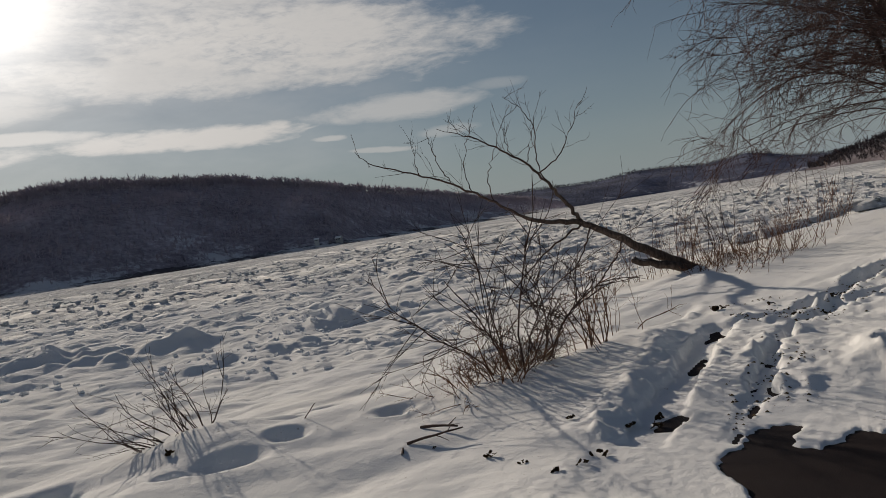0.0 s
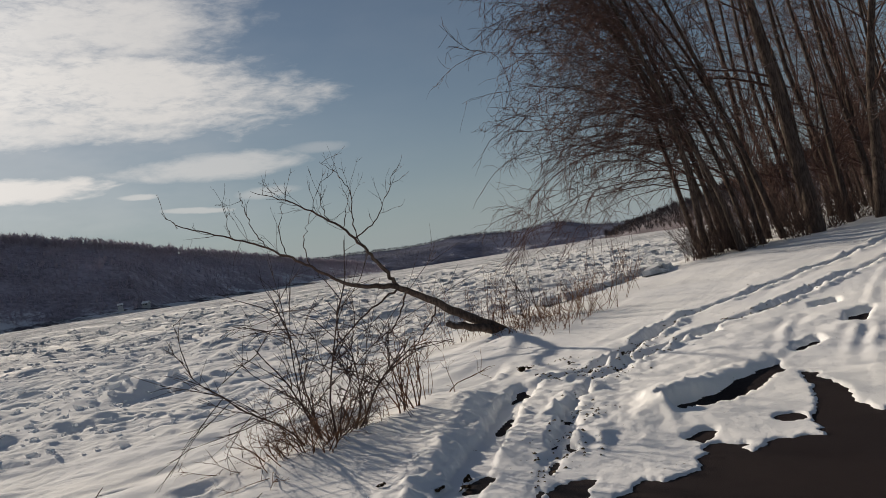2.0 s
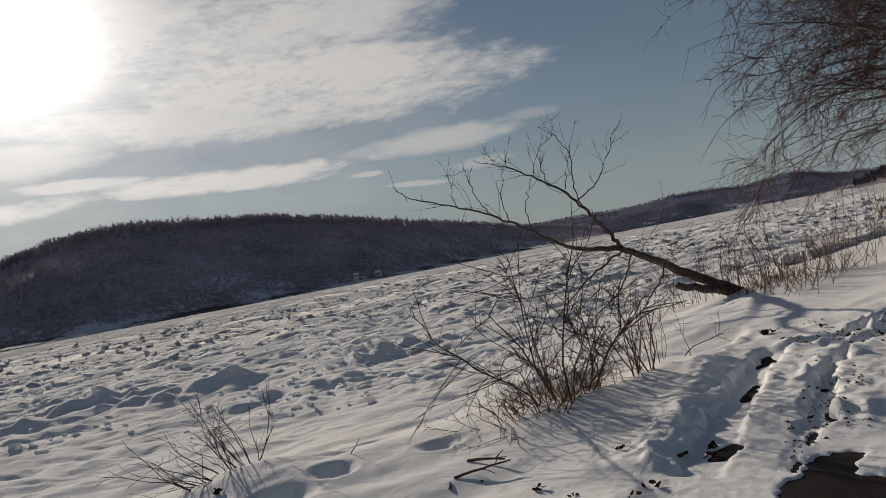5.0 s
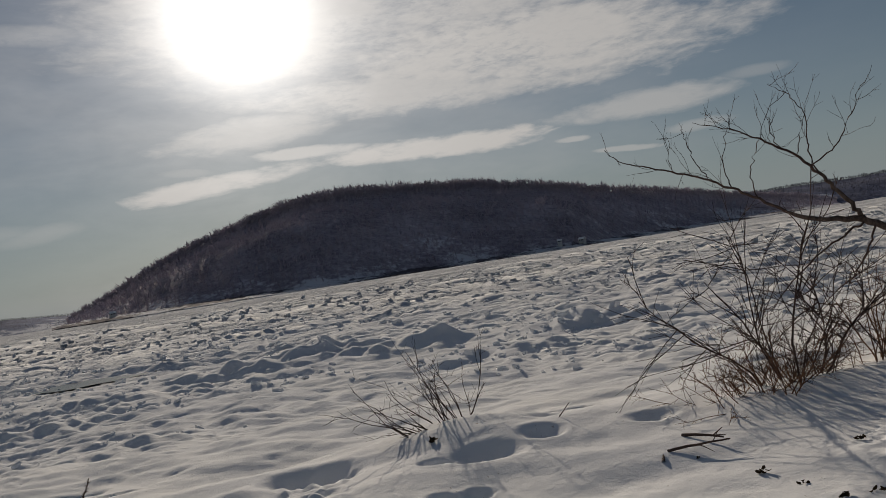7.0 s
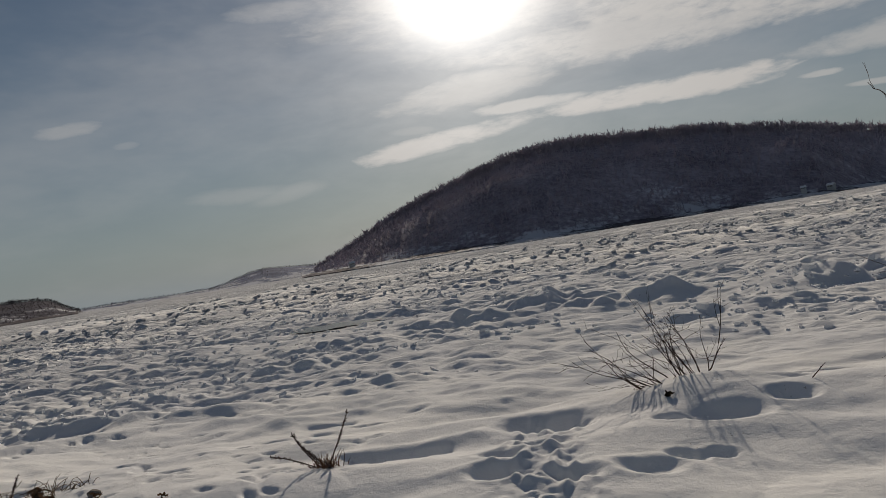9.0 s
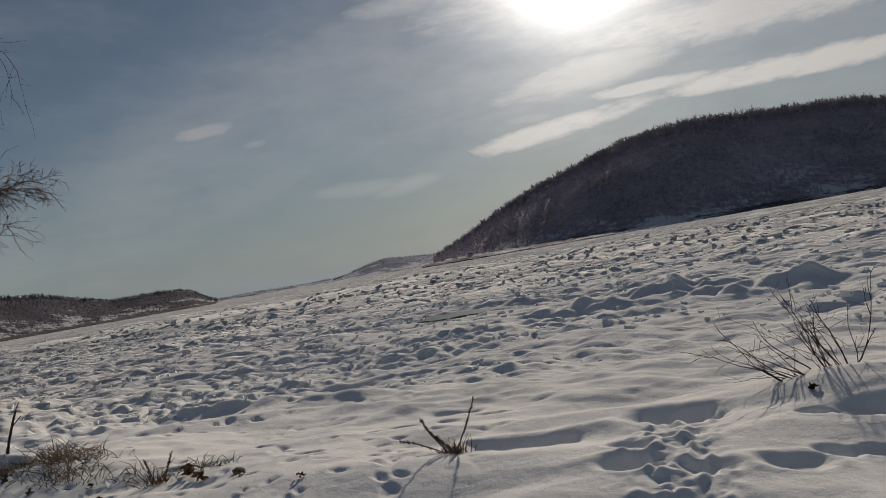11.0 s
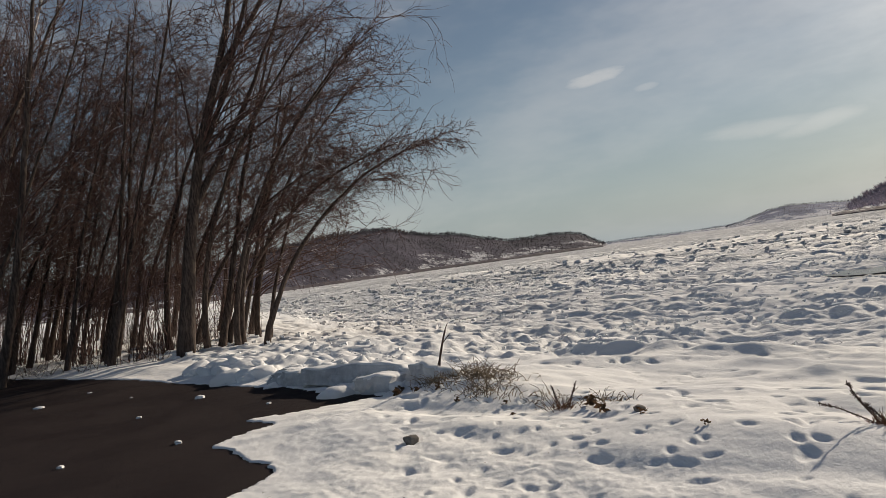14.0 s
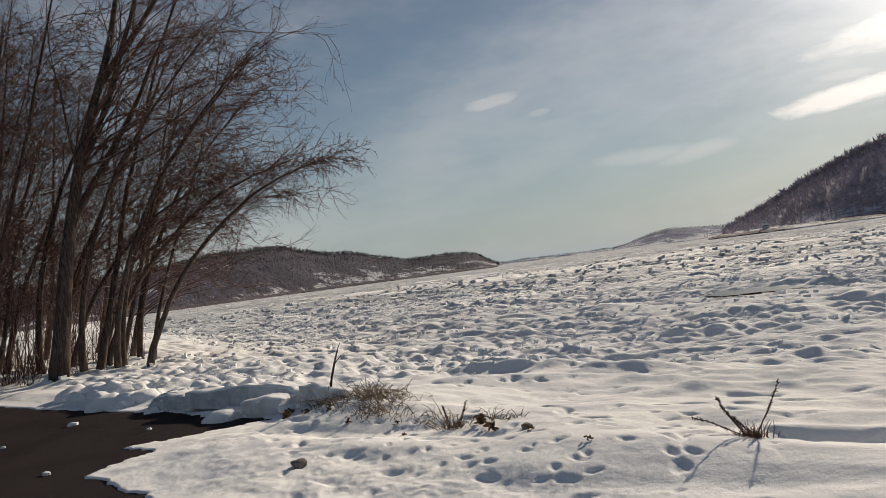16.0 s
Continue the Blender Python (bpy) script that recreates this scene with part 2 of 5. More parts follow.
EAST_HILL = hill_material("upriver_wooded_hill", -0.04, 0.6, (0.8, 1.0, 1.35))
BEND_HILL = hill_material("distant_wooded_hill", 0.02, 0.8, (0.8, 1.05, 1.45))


# ---- the lie of the land ----
def grid_noise(x, y, seed):
    """Gradient noise on arrays, about -0.7 to 0.7."""
    xi, yi = np.floor(x).astype(np.int64), np.floor(y).astype(np.int64)
    xf, yf = x - xi, y - yi

    def dot(ix, iy, fx, fy):
        h = (ix * 374761393 + iy * 668265263 + seed * 974634777) & 0x7FFFFFFF
        h = ((h ^ (h >> 13)) * 1274126177) & 0x7FFFFFFF
        a = (h ^ (h >> 16)) * (2 * np.pi / 4096.0)
        return np.cos(a) * fx + np.sin(a) * fy

    u, v = xf**3 * (xf * (xf * 6 - 15) + 10), yf**3 * (yf * (yf * 6 - 15) + 10)
    a = dot(xi, yi, xf, yf) * (1 - u) + dot(xi + 1, yi, xf - 1, yf) * u
    b = dot(xi, yi + 1, xf, yf - 1) * (1 - u) + dot(xi + 1, yi + 1, xf - 1, yf - 1) * u
    return a * (1 - v) + b * v


def smooth(v, a, b):
    s = np.clip((v - a) / (b - a), 0, 1)
    return s * s * (3 - 2 * s)


def line_dist(x, y, pts):
    """Distance to a line of points, and how far along it lies, 0 to 1."""
    best, along = np.full(x.shape, 1e9), np.zeros(x.shape)
    for i, ((ax, ay), (bx, by)) in enumerate(zip(pts, pts[1:])):
        dx, dy = bx - ax, by - ay
        s = np.clip(((x - ax) * dx + (y - ay) * dy) / (dx * dx + dy * dy), 0, 1)
        d = np.hypot(x - ax - s * dx, y - ay - s * dy)
        near = d < best
        best, along = np.where(near, d, best), np.where(near, (i + s) / (len(pts) - 1), along)
    return best, along


def inside(x, y, pts):
    """Signed distance to a closed outline, negative within."""
    d, _ = line_dist(x, y, pts + pts[:1])
    hit = np.zeros(x.shape, bool)
    for (ax, ay), (bx, by) in zip(pts, pts[1:] + pts[:1]):
        hit ^= ((ay > y) != (by > y)) & (x < (bx - ax) * (y - ay) / (by - ay + 1e-12) + ax)
    return np.where(hit, -d, d)


RIVER = -0.5
SHORE = [(-90.0, 26.0), (-40.0, 14.0), (-24.0, 9.6), (-13.0, 7.2), (-6.0, 7.4), (0.0, 8.6), (5.0, 9.6), (9.0, 12.6), (15.0, 14.6), (24.0, 17.4), (36.0, 22.5), (90.0, 40.0)]
LOT_WEST = [(-6.2, 1.63), (-6.72, 2.27), (-7.86, 2.28), (-8.44, 2.24), (-9.07, 3.05), (-9.7, 3.0), (-9.1, 4.7), (-11.3, 4.5), (-15.3, 3.65), (-18.6, 3.0), (-26.0, 0.6), (-26.0, -9.0), (-5.2, -9.0), (-5.6, 0.0)]
LOT_EAST = [(2.55, 3.3), (2.8, 3.85), (3.04, 3.92), (3.29, 4.05), (3.44, 3.99), (3.15, 3.73), (3.26, 3.56), (3.64, 3.65), (3.68, 3.5), (3.98, 3.46), (4.27, 3.66), (4.47, 3.63), (4.41, 3.37), (4.77, 3.44), (5.02, 3.2), (5.4, 3.49), (6.43, 4.11), (6.84, 4.48), (6.34, 3.86), (5.87, 3.5), (5.69, 3.18), (7.5, 2.7), (12.0, 2.0), (12.0, -6.0), (1.4, -6.0), (1.8, 1.5)]
SLOTS = [[(5.12, 4.76), (5.04, 4.48), (5.5, 4.42), (6.09, 4.5), (6.76, 4.7), (7.12, 4.93), (6.75, 4.96), (5.79, 4.74), (5.32, 4.8)], [(4.52, 3.98), (4.72, 4.04), (4.78, 3.98), (4.46, 3.84)], [(4.32, 3.76), (4.5, 3.8), (4.58, 3.59), (4.32, 3.5)],
         [(7.52, 4.95), (7.93, 4.88), (8.18, 5.09), (7.84, 5.09)], [(8.95, 5.2), (8.86, 4.94), (9.65, 5.22), (9.41, 5.35)], [(9.7, 6.04), (10.07, 5.9), (10.4, 6.1), (10.05, 6.2)], [(7.72, 6.66), (8.27, 6.52), (8.5, 6.7), (8.01, 6.88)], [(2.9, 4.56), (2.98, 4.68), (3.16, 4.66), (3.08, 4.58)], [(5.2, 3.72), (5.3, 3.62), (5.42, 3.72), (5.3, 3.78)]]
RUT_DEEP = [(2.5, 4.3), (2.92, 4.68), (3.5, 5.24), (4.75, 6.42), (5.5, 7.02)]
RUT_SIDE = [(2.95, 4.0), (3.15, 4.18), (3.77, 4.62), (4.64, 5.44), (5.71, 6.21)]
RUT_ROAD = [(5.4, 6.9), (6.1, 6.75), (6.81, 6.92), (7.92, 7.43), (9.53, 7.95), (11.6, 8.0), (14.5, 8.3), (21.0, 9.4)]
RUT_ROAD_2 = [(5.71, 6.21), (6.96, 6.68), (8.38, 6.78), (9.9, 6.72), (13.2, 7.1), (19.0, 8.1), (24.0, 9.0)]
TRACKS = [[(4.98, 4.59), (4.41, 3.97), (3.97, 3.43)], [(6.73, 4.62), (5.82, 3.86), (5.15, 3.3)], [(6.46, 3.88), (7.33, 4.32), (8.59, 4.84)], [(6.13, 3.4), (7.64, 4.21), (9.0, 4.8)], [(7.34, 5.02), (8.34, 5.59), (9.23, 5.97)], [(9.83, 5.32), (11.3, 5.98), (13.0, 6.6)], [(3.56, 3.66), (3.9, 4.3), (4.35, 4.75)]]


def lie(x, y):
    """The smooth ground: shore, road rising to the east, bank rising to the west, and how much of a place is river (0 to 1)."""
    d, _ = line_dist(x, y, SHORE)
    line_y = np.interp(x, [p[0] for p in SHORE], [p[1] for p in SHORE])
    out = np.where(y > line_y, d, -d)
    river = smooth(out, -2.2, 5.5)
    land = 0.05 * np.clip(x - 7.0, 0, 60) + 0.012 * np.clip(-x - 14.0, 0, 80)
    land = land + 0.02 * np.clip(-y - 5.0, 0, 100)
    return land * (1 - river) + RIVER * river, river, out


def deep_snow(x, y):
    """1 on the unpaved bank, 0 on the lot and road."""
    return smooth(y - (0.98 * x + 2.2), 0.0, 0.35) * smooth(y, 3.7, 4.3) * smooth(x, -9.2, -8.4)


def ground_height(x, y, step=0.02):
    base, river, out = lie(x, y)

    def octave(size, seed, sx=1.0, sy=1.0):
        fade = np.clip(size / (1.5 * step) - 0.7, 0, 1)
        return grid_noise(x * sx / size + seed * 7.3, y * sy / size - seed * 3.1, seed) * fade

    # jumbled, snow-covered ice: heaped lumps between smooth flats
    wob = 0.6 * octave(3.0, 31)
    rough = 0.0
    gain = 0.85 + 1.5 * smooth(np.hypot(x, y), 14.0, 70.0)
    heaped = 0.45 + 0.9 * smooth(grid_noise(x / 7.0 + 3, y / 5.0, 65), -0.25, 0.3)
    for size, amp, seed in ((0.24, 0.08, 8), (0.45, 0.15, 1), (0.9, 0.14, 2), (1.9, 0.14, 3), (4.5, 0.17, 4), (11.0, 0.16, 5), (28.0, 0.3, 6), (70.0, 0.3, 7)):
        v = octave(size, seed, 0.72, 1.2)
        lump = np.abs(octave(size * 1.25, seed + 40, 0.72, 1.2)) * 1.7 - 0.38
        rough = rough + amp * (gain * heaped if size < 3 else 1.0) * (0.55 * v + 0.55 * lump)
    # pressure ridges farther out
    for sx, sy, high, seed in ((26.0, 9.0, 0.16, 71), (60.0, 22.0, 0.28, 72), (12.0, 4.5, 0.16, 73)):
        crest = np.clip(1 - np.abs(grid_noise(x / sx + 0.4 * y / sy, y / sy, seed)) * 7, 0, 1) ** 1.5
        rough = rough + high * crest * smooth(y, 18.0, 70.0) * (0.5 + 1.2 * np.clip(grid_noise(x / 9.0, y / 9.0, seed + 5) + 0.2, 0, 1))
    floes = octave(2.4, 12, 0.7, 1.2)
    rough = rough + 0.035 * smooth(floes + wob * 0.1, 0.0, 0.25) - 0.01
    # wind-laid drifts on the bank, and old prints
    du, dv = 0.96 * x + 0.28 * y, 0.96 * y - 0.28 * x
    dv = dv + 0.35 * grid_noise(x / 1.6, y / 1.6, 94)

    def swell(size, seed, sx, sy):
        return grid_noise(du * sx / size + seed * 7.3, dv * sy / size - seed * 3.1, seed) * np.clip(size / (1.5 * step) - 0.7, 0, 1)

    drift = 0.22 * swell(2.8, 21, 0.6, 1.25) + 0.15 * swell(1.2, 22, 0.6, 1.3) + 0.045 * swell(0.5, 23, 0.65, 1.3) + 0.009 * octave(0.17, 24) + 0.004 * octave(0.08, 29)
    lee = swell(1.7, 95, 0.6, 1.3)
    drift = drift + 0.10 * np.where(lee > 0, np.sqrt(np.abs(lee) + 1e-4), 0.4 * lee)
    wx, wy = x + 0.10 * grid_noise(x / 0.2, y / 0.2, 91), y + 0.10 * grid_noise(x / 0.2, y / 0.2, 92)
    pits = np.clip(grid_noise(wx / 0.34 + 11, wy / 0.26 - 5, 25) - 0.28, 0, 1) * 0.7 * smooth(grid_noise(x / 2.3, y / 2.3, 26), -0.05, 0.3)
    pits = pits + 0.8 * np.clip(grid_noise(wx / 0.16 + 3, wy / 0.13 - 9, 37) - 0.30, 0, 1) * 0.7 * smooth(grid_noise(x / 1.7, y / 1.7, 38), -0.1, 0.2) * smooth(-x, 2.5, 4.5)
    drift = drift - (0.15 + 0.4 * smooth(-x, 2.0, 4.0)) * pits
    soft = deep_snow(x, y)
    cover = soft * (0.09 + (0.72 - 0.32 * smooth(x, 0.7, 1.7) * smooth(-y, -6.6, -5.8)) * drift) + (1 - soft) * (np.clip(0.08 + 0.2 * drift, 0.04, 1) + 0.022 * np.abs(grid_noise(x / 0.1, y / 0.1, 98)) + 0.03 * grid_noise(x / 0.3, y / 0.3, 99) * (step < 0.06))
    lumpy = smooth(out, -4.0, 4.0)
    up = cover * (1 - river) + 0.08 * river + rough * lumpy * (0.45 + 0.55 * river) + 0.6 * drift * river
    # ruts with thrown-up rims
    jag = 0.05 * grid_noise(x / 0.22, y / 0.22, 27) + 0.03 * grid_noise(x / 0.09, y / 0.09, 28)
    crumb = np.clip(grid_noise(x / 0.11, y / 0.11, 29), 0, 1) * 0.12
    patchy = smooth(grid_noise(x / 0.8, y / 0.8, 44), -0.2, 0.25)
    streak = smooth(grid_noise((x + y) / 1.1, (x - y) / 0.3, 43), 0.12, 0.24)
    scrape = np.zeros(x.shape)
    for pts, wide, deep, rim in ((RUT_DEEP, 0.17, 0.17, 0.0), (RUT_SIDE, 0.10, 0.12, 0.03), (RUT_ROAD, 0.12, 0.09, 0.035), (RUT_ROAD_2, 0.10, 0.07, 0.03)):
        d, along = line_dist(x, y, pts)
        d = d + jag * 1.6 + 0.10 * grid_noise(x / 0.9, y / 0.9, 45) * (along > 0.12) * (pts is not RUT_DEEP)
        end = smooth(along, 0.0, 0.05) * smooth(-along, -1.0, -0.93)
        cut = (1 - smooth(d, wide * 0.55, wide * 1.1)) * end
        up = up - cut * (deep * (0.65 + 0.35 * patchy) - 0.4 * crumb)
        up = up + (rim + 0.8 * crumb * (wide > 0.09)) * patchy * np.exp(-(((d - wide * 1.6) / (wide * 0.6)) ** 2)) * end
        scrape = np.maximum(scrape, (1 - smooth(d, wide * 0.4, wide * 0.9)) * streak * end)
    # the deep snow stands as a ragged wall on the river side of the first rut
    d, along = line_dist(x, y, [(2.4, 4.42), (2.85, 4.82), (3.42, 5.38), (4.66, 6.58), (5.35, 7.22), (5.75, 7.55), (6.3, 7.75)])
    wall = smooth(d + 0.7 * jag, 0.0, 0.10) * np.exp(-((d / 0.34) ** 2)) * deep_snow(x + 0.2, y + 0.35) * smooth(along, 0.0, 0.06) * smooth(-along, -1.0, -0.9)
    up = up + (0.07 + 1.3 * jag + 0.5 * crumb + 0.12 * grid_noise(x / 0.5, y / 0.5, 93)) * wall
    # a crumbled heap beside the bare slot, and low ridges left by tyres
    d, along = line_dist(x, y, [(5.02, 4.66), (5.2, 4.9), (5.8, 4.9), (6.7, 5.08), (7.3, 5.12)])
    up = up + (0.09 + 0.8 * crumb + 0.5 * jag) * np.exp(-((d / 0.13) ** 2)) * (1 - 0.5 * along)
    for pts in TRACKS:
        d, along = line_dist(x, y, pts)
        k = 0.5 if pts[0][0] > 6 else 1.0
        up = up + k * (0.035 + 0.4 * jag) * np.exp(-(((d + 0.5 * jag) / 0.045) ** 2)) * (0.4 + 0.6 * patchy) - 0.008 * np.exp(-(((d - 0.12) / 0.06) ** 2))
    d, along = line_dist(x, y, [(3.3, 4.1), (4.2, 4.85), (5.2, 5.75), (6.2, 6.35), (7.4, 6.9)])
    slush = (1 - smooth(d, 0.25, 0.6)) * smooth(along, 0.0, 0.1)
    up = up + slush * (0.5 * jag + 0.3 * crumb - 0.015)
    up = np.where((river < 0.5) & ((deep_snow(x, y) < 0.5) | ((x > 2.2) & (y < 7.8))), np.maximum(up, 0.008), up)
    dots = smooth(grid_noise((x + y) / 0.5, (x - y) / 0.16, 48), 0.22, 0.34)
    up = up - 0.06 * np.maximum(0.2 * scrape, slush * dots) * smooth(-up, -0.07, -0.03)
    # a mound round the small bush, dug-out hollows, and the scuffed path down to the ice
    up = up + 0.15 * np.exp(-(((x + 0.2) / 0.75) ** 2 + ((y - 6.85) / 0.5) ** 2)) + 0.05 * np.exp(-(((x - 0.2) / 0.5) ** 2 + ((y - 6.35) / 0.2) ** 2))
    for cx, cy, rx, ry, deep in ((-1.33, 6.35, 0.38, 0.26, 0.22), (-1.06, 6.08, 0.13, 0.10, 0.17), (-1.25, 5.58, 0.22, 0.14, 0.13), (-1.4, 4.87, 0.2, 0.15, 0.14), (-0.95, 4.76, 0.22, 0.12, 0.09), (-1.5, 5.25, 0.16, 0.11, 0.08),
                                 (0.05, 5.95, 0.34, 0.2, 0.10), (-0.31, 5.89, 0.12, 0.10, 0.2), (0.56, 6.22, 0.17, 0.15, 0.09), (-0.45, 4.87, 0.19, 0.13, 0.07), (-0.22, 5.1, 0.12, 0.09, 0.07), (-0.02, 5.17, 0.1, 0.08, 0.06),
                                 (-2.15, 5.73, 0.12, 0.12, 0.2), (-4.15, 6.6, 0.18, 0.13, 0.11), (-3.95, 7.45, 0.32, 0.2, 0.15), (-4.38, 5.4, 0.16, 0.1, 0.06), (0.62, 6.9, 0.22, 0.18, 0.08), (1.0, 7.3, 0.3, 0.18, 0.1), (1.45, 6.3, 0.2, 0.12, 0.06)):
        q = np.hypot((x - cx) / rx, (y - cy) / ry) + 0.8 * jag
        up = up - deep * np.exp(-((q / 0.85) ** 3)) * (1 + 3.0 * jag) + 0.35 * crumb * np.exp(-(q**2)) + 0.006 * np.exp(-(((q - 1.35) / 0.25) ** 2))
    d, _ = line_dist(x, y, [(-2.7, 5.5), (-2.4, 5.6), (-2.12, 5.74)])
    up = up - 0.08 * np.exp(-((d / 0.12) ** 2))
    d, _ = line_dist(x, y, [(-2.9, 5.7), (-2.4, 5.85), (-1.9, 6.1)])
    up = up + 0.05 * np.exp(-((d / 0.16) ** 2))
    d, _ = line_dist(x, y, [(-0.95, 4.2), (-1.25, 5.4), (-1.3, 6.3)])
    trod = 0.75 * (1 - smooth(d + 0.6 * jag, 0.12, 0.42))
    up = up + trod * (0.7 * jag + crumb * 1.1 + 0.04 * np.abs(grid_noise(x / 0.2, y / 0.16, 66)) - 0.03)
    # rows of old prints over the thin snow of the lot's rim
    prints = np.random.default_rng(67)
    for _ in range(150):
        cx, cy, a = prints.uniform(-8.6, -2.2), prints.uniform(2.4, 5.4), prints.uniform(0, 3.14)
        k = prints.uniform(0.5, 0.95)
        near_it = (np.abs(x - cx) < 0.5) & (np.abs(y - cy) < 0.5)
        if cy < -0.55 * (cx + 2.0) + 0.9 or not near_it.any():
            continue
        px, py = (x[near_it] - cx) * math.cos(a) + (y[near_it] - cy) * math.sin(a), (y[near_it] - cy) * math.cos(a) - (x[near_it] - cx) * math.sin(a)
        q = np.hypot(px / (0.10 * k), py / (0.055 * k)) + 3.5 * jag[near_it]
        up[near_it] += -0.034 * k * np.exp(-(q**2)) + 0.005 * np.exp(-(((q - 1.4) / 0.3) ** 2))
    # broken ice along the foot of the west bank, and mounds out on the ice
    d, _ = line_dist(x, y, [(-9.6, 5.2), (-12.0, 5.6), (-16.0, 5.4)])
    blocks = np.clip(grid_noise(x / 0.5, y / 0.42, 30) + 0.1, 0, 0.3)
    up = up + 0.3 * blocks * np.exp(-((d / 0.8) ** 2))
    for cx, cy, rx, ry, high in ((-4.2, 13.0, 2.4, 0.8, 0.2), (0.5, 15.5, 2.0, 0.9, 0.2), (-5.5, 8.6, 0.8, 0.4, 0.22), (-3.2, 21.3, 2.6, 0.9, 0.75), (-6.3, 20.3, 1.3, 0.5, 0.5), (-1.2, 20.0, 1.6, 0.7, 0.5), (3.4, 19.0, 2.2, 0.8, 0.5), (-9.2, 9.4, 1.0, 0.4, 0.25), (-7.6, 9.2, 1.2, 0.4, 0.22), (-4.8, 7.7, 0.8, 0.3, 0.14), (3.2, 7.9, 0.9, 0.5, 0.24), (-0.2, 7.7, 0.9, 0.6, 0.14)):
        q = np.hypot((x - cx) / rx, (y - cy) / ry)
        up = up + 0.6 * high * np.exp(-(q**2)) * (0.8 + 1.5 * grid_noise(x / 0.7, y / 0.6, 33))
    # a long crack with a raised lip, and the hollow of an open lead
    d, along = line_dist(x, y, [(-9.5, 26.9), (-13.0, 26.2), (-16.0, 24.4), (-19.5, 21.4), (-24.0, 20.2)])
    d = d + 0.35 * grid_noise(x / 1.2, y / 1.2, 68)
    up = up - 0.16 * np.exp(-((d / 0.3) ** 2)) + 0.2 * np.exp(-(((d - 0.7) / 0.4) ** 2)) * (grid_noise(x / 2.0, y / 2.0, 69) + 0.35)
    q = np.hypot((x + 13.0) / 2.1, (y - 25.9) / 1.7) + 0.5 * grid_noise(x / 0.9, y / 0.9, 70)
    up = np.where(river > 0.9, up * smooth(q, 0.7, 1.3) - 0.06 * (1 - smooth(q, 0.7, 1.3)), up)
    rubble = smooth(-x, 8.6, 10.5) * smooth(y - np.interp(x, [-30, -16, -9], [3.6, 4.6, 5.0]), 0.0, 0.5) * (1 - smooth(out, 4, 9))
    up = up + rubble * (0.45 * np.clip(octave(0.6, 61) + 0.04, 0, 0.16) + 0.10 * octave(0.26, 62) + 0.08 * octave(1.3, 63))
    # bare asphalt
    ragged = 0.10 * grid_noise(x / 0.4, y / 0.4, 34) + 0.08 * grid_noise(x / 0.17, y / 0.17, 35) + 0.05 * grid_noise(x / 0.07, y / 0.07, 36)
    bare = np.minimum(inside(x, y, LOT_WEST) + 0.16 * grid_noise(x / 0.9, y / 0.9, 46) + ragged, inside(x, y, LOT_EAST) + 0.35 * ragged + 0.05 * grid_noise(x / 0.13, y / 0.13, 96) + 0.04 * grid_noise(x / 0.06, y / 0.06, 97))
    thin = smooth(bare, -0.01, 0.06)
    thick = smooth(bare, 0.15, 1.2)
    up = np.where(bare < 3, -0.06 + (np.minimum(up, 0.014 + 0.014 * grid_noise(x / 0.3, y / 0.3, 47) + 0.012 * np.abs(grid_noise(x / 0.09, y / 0.09, 57))) + 0.06) * thin * (1 - thick) + (up + 0.06) * thin * thick, up)
    slot = np.full(x.shape, 9.0)
    for pts in SLOTS:
        slot = np.minimum(slot, inside(x, y, pts))
    slot = slot + 0.7 * ragged
    up = np.where(slot < 0.5, -0.06 + (up + 0.06) * smooth(slot, -0.03, 0.06), up)
    return base + up


GRID = {}


def height(x, y):
    """Height of the built ground sheet at a place."""
    r, a = math.hypot(x, y), math.atan2(x, y)
    if a < GRID["ang"][0]:
        a += 2 * math.pi
    i = min(max(int(np.searchsorted(GRID["rings"], r)) - 1, 0), len(GRID["rings"]) - 2)
    j = min(max(int(np.searchsorted(GRID["ang"], a)) - 1, 0), len(GRID["ang"]) - 2)
    u = (r - GRID["rings"][i]) / (GRID["rings"][i + 1] - GRID["rings"][i])
    v = (a - GRID["ang"][j]) / (GRID["ang"][j + 1] - GRID["ang"][j])
    z = GRID["z"]
    return float((z[i, j] * (1 - v) + z[i, j + 1] * v) * (1 - u) + (z[i + 1, j] * (1 - v) + z[i + 1, j + 1] * v) * u)


def mesh_from(name, verts, faces):
    """A mesh from an (n, 3) array and an (m, 4) or (m, 3) array of indices."""
    me = bpy.data.meshes.new(name)
    k = faces.shape[1]
    me.vertices.add(len(verts))
    me.vertices.foreach_set("co", np.asarray(verts, np.float32).ravel())
    me.loops.add(faces.size)
    me.loops.foreach_set("vertex_index", faces.astype(np.int32).ravel())
    me.polygons.add(len(faces))
    me.polygons.foreach_set("loop_start", np.arange(0, faces.size, k, dtype=np.int32))
    me.polygons.foreach_set("use_smooth", np.ones(len(faces), bool))
    me.update(calc_edges=True)
    return me


def sheet(nu, nv, wrap=False):
    """Quads of a grid of nu rows by nv columns."""
    i, j = np.meshgrid(np.arange(nu - 1), np.arange(nv if wrap else nv - 1), indexing="ij")
    a, b = i * nv + j, i * nv + (j + 1) % nv
    return np.stack([a, b, b + nv, a + nv], -1).reshape(-1, 4)


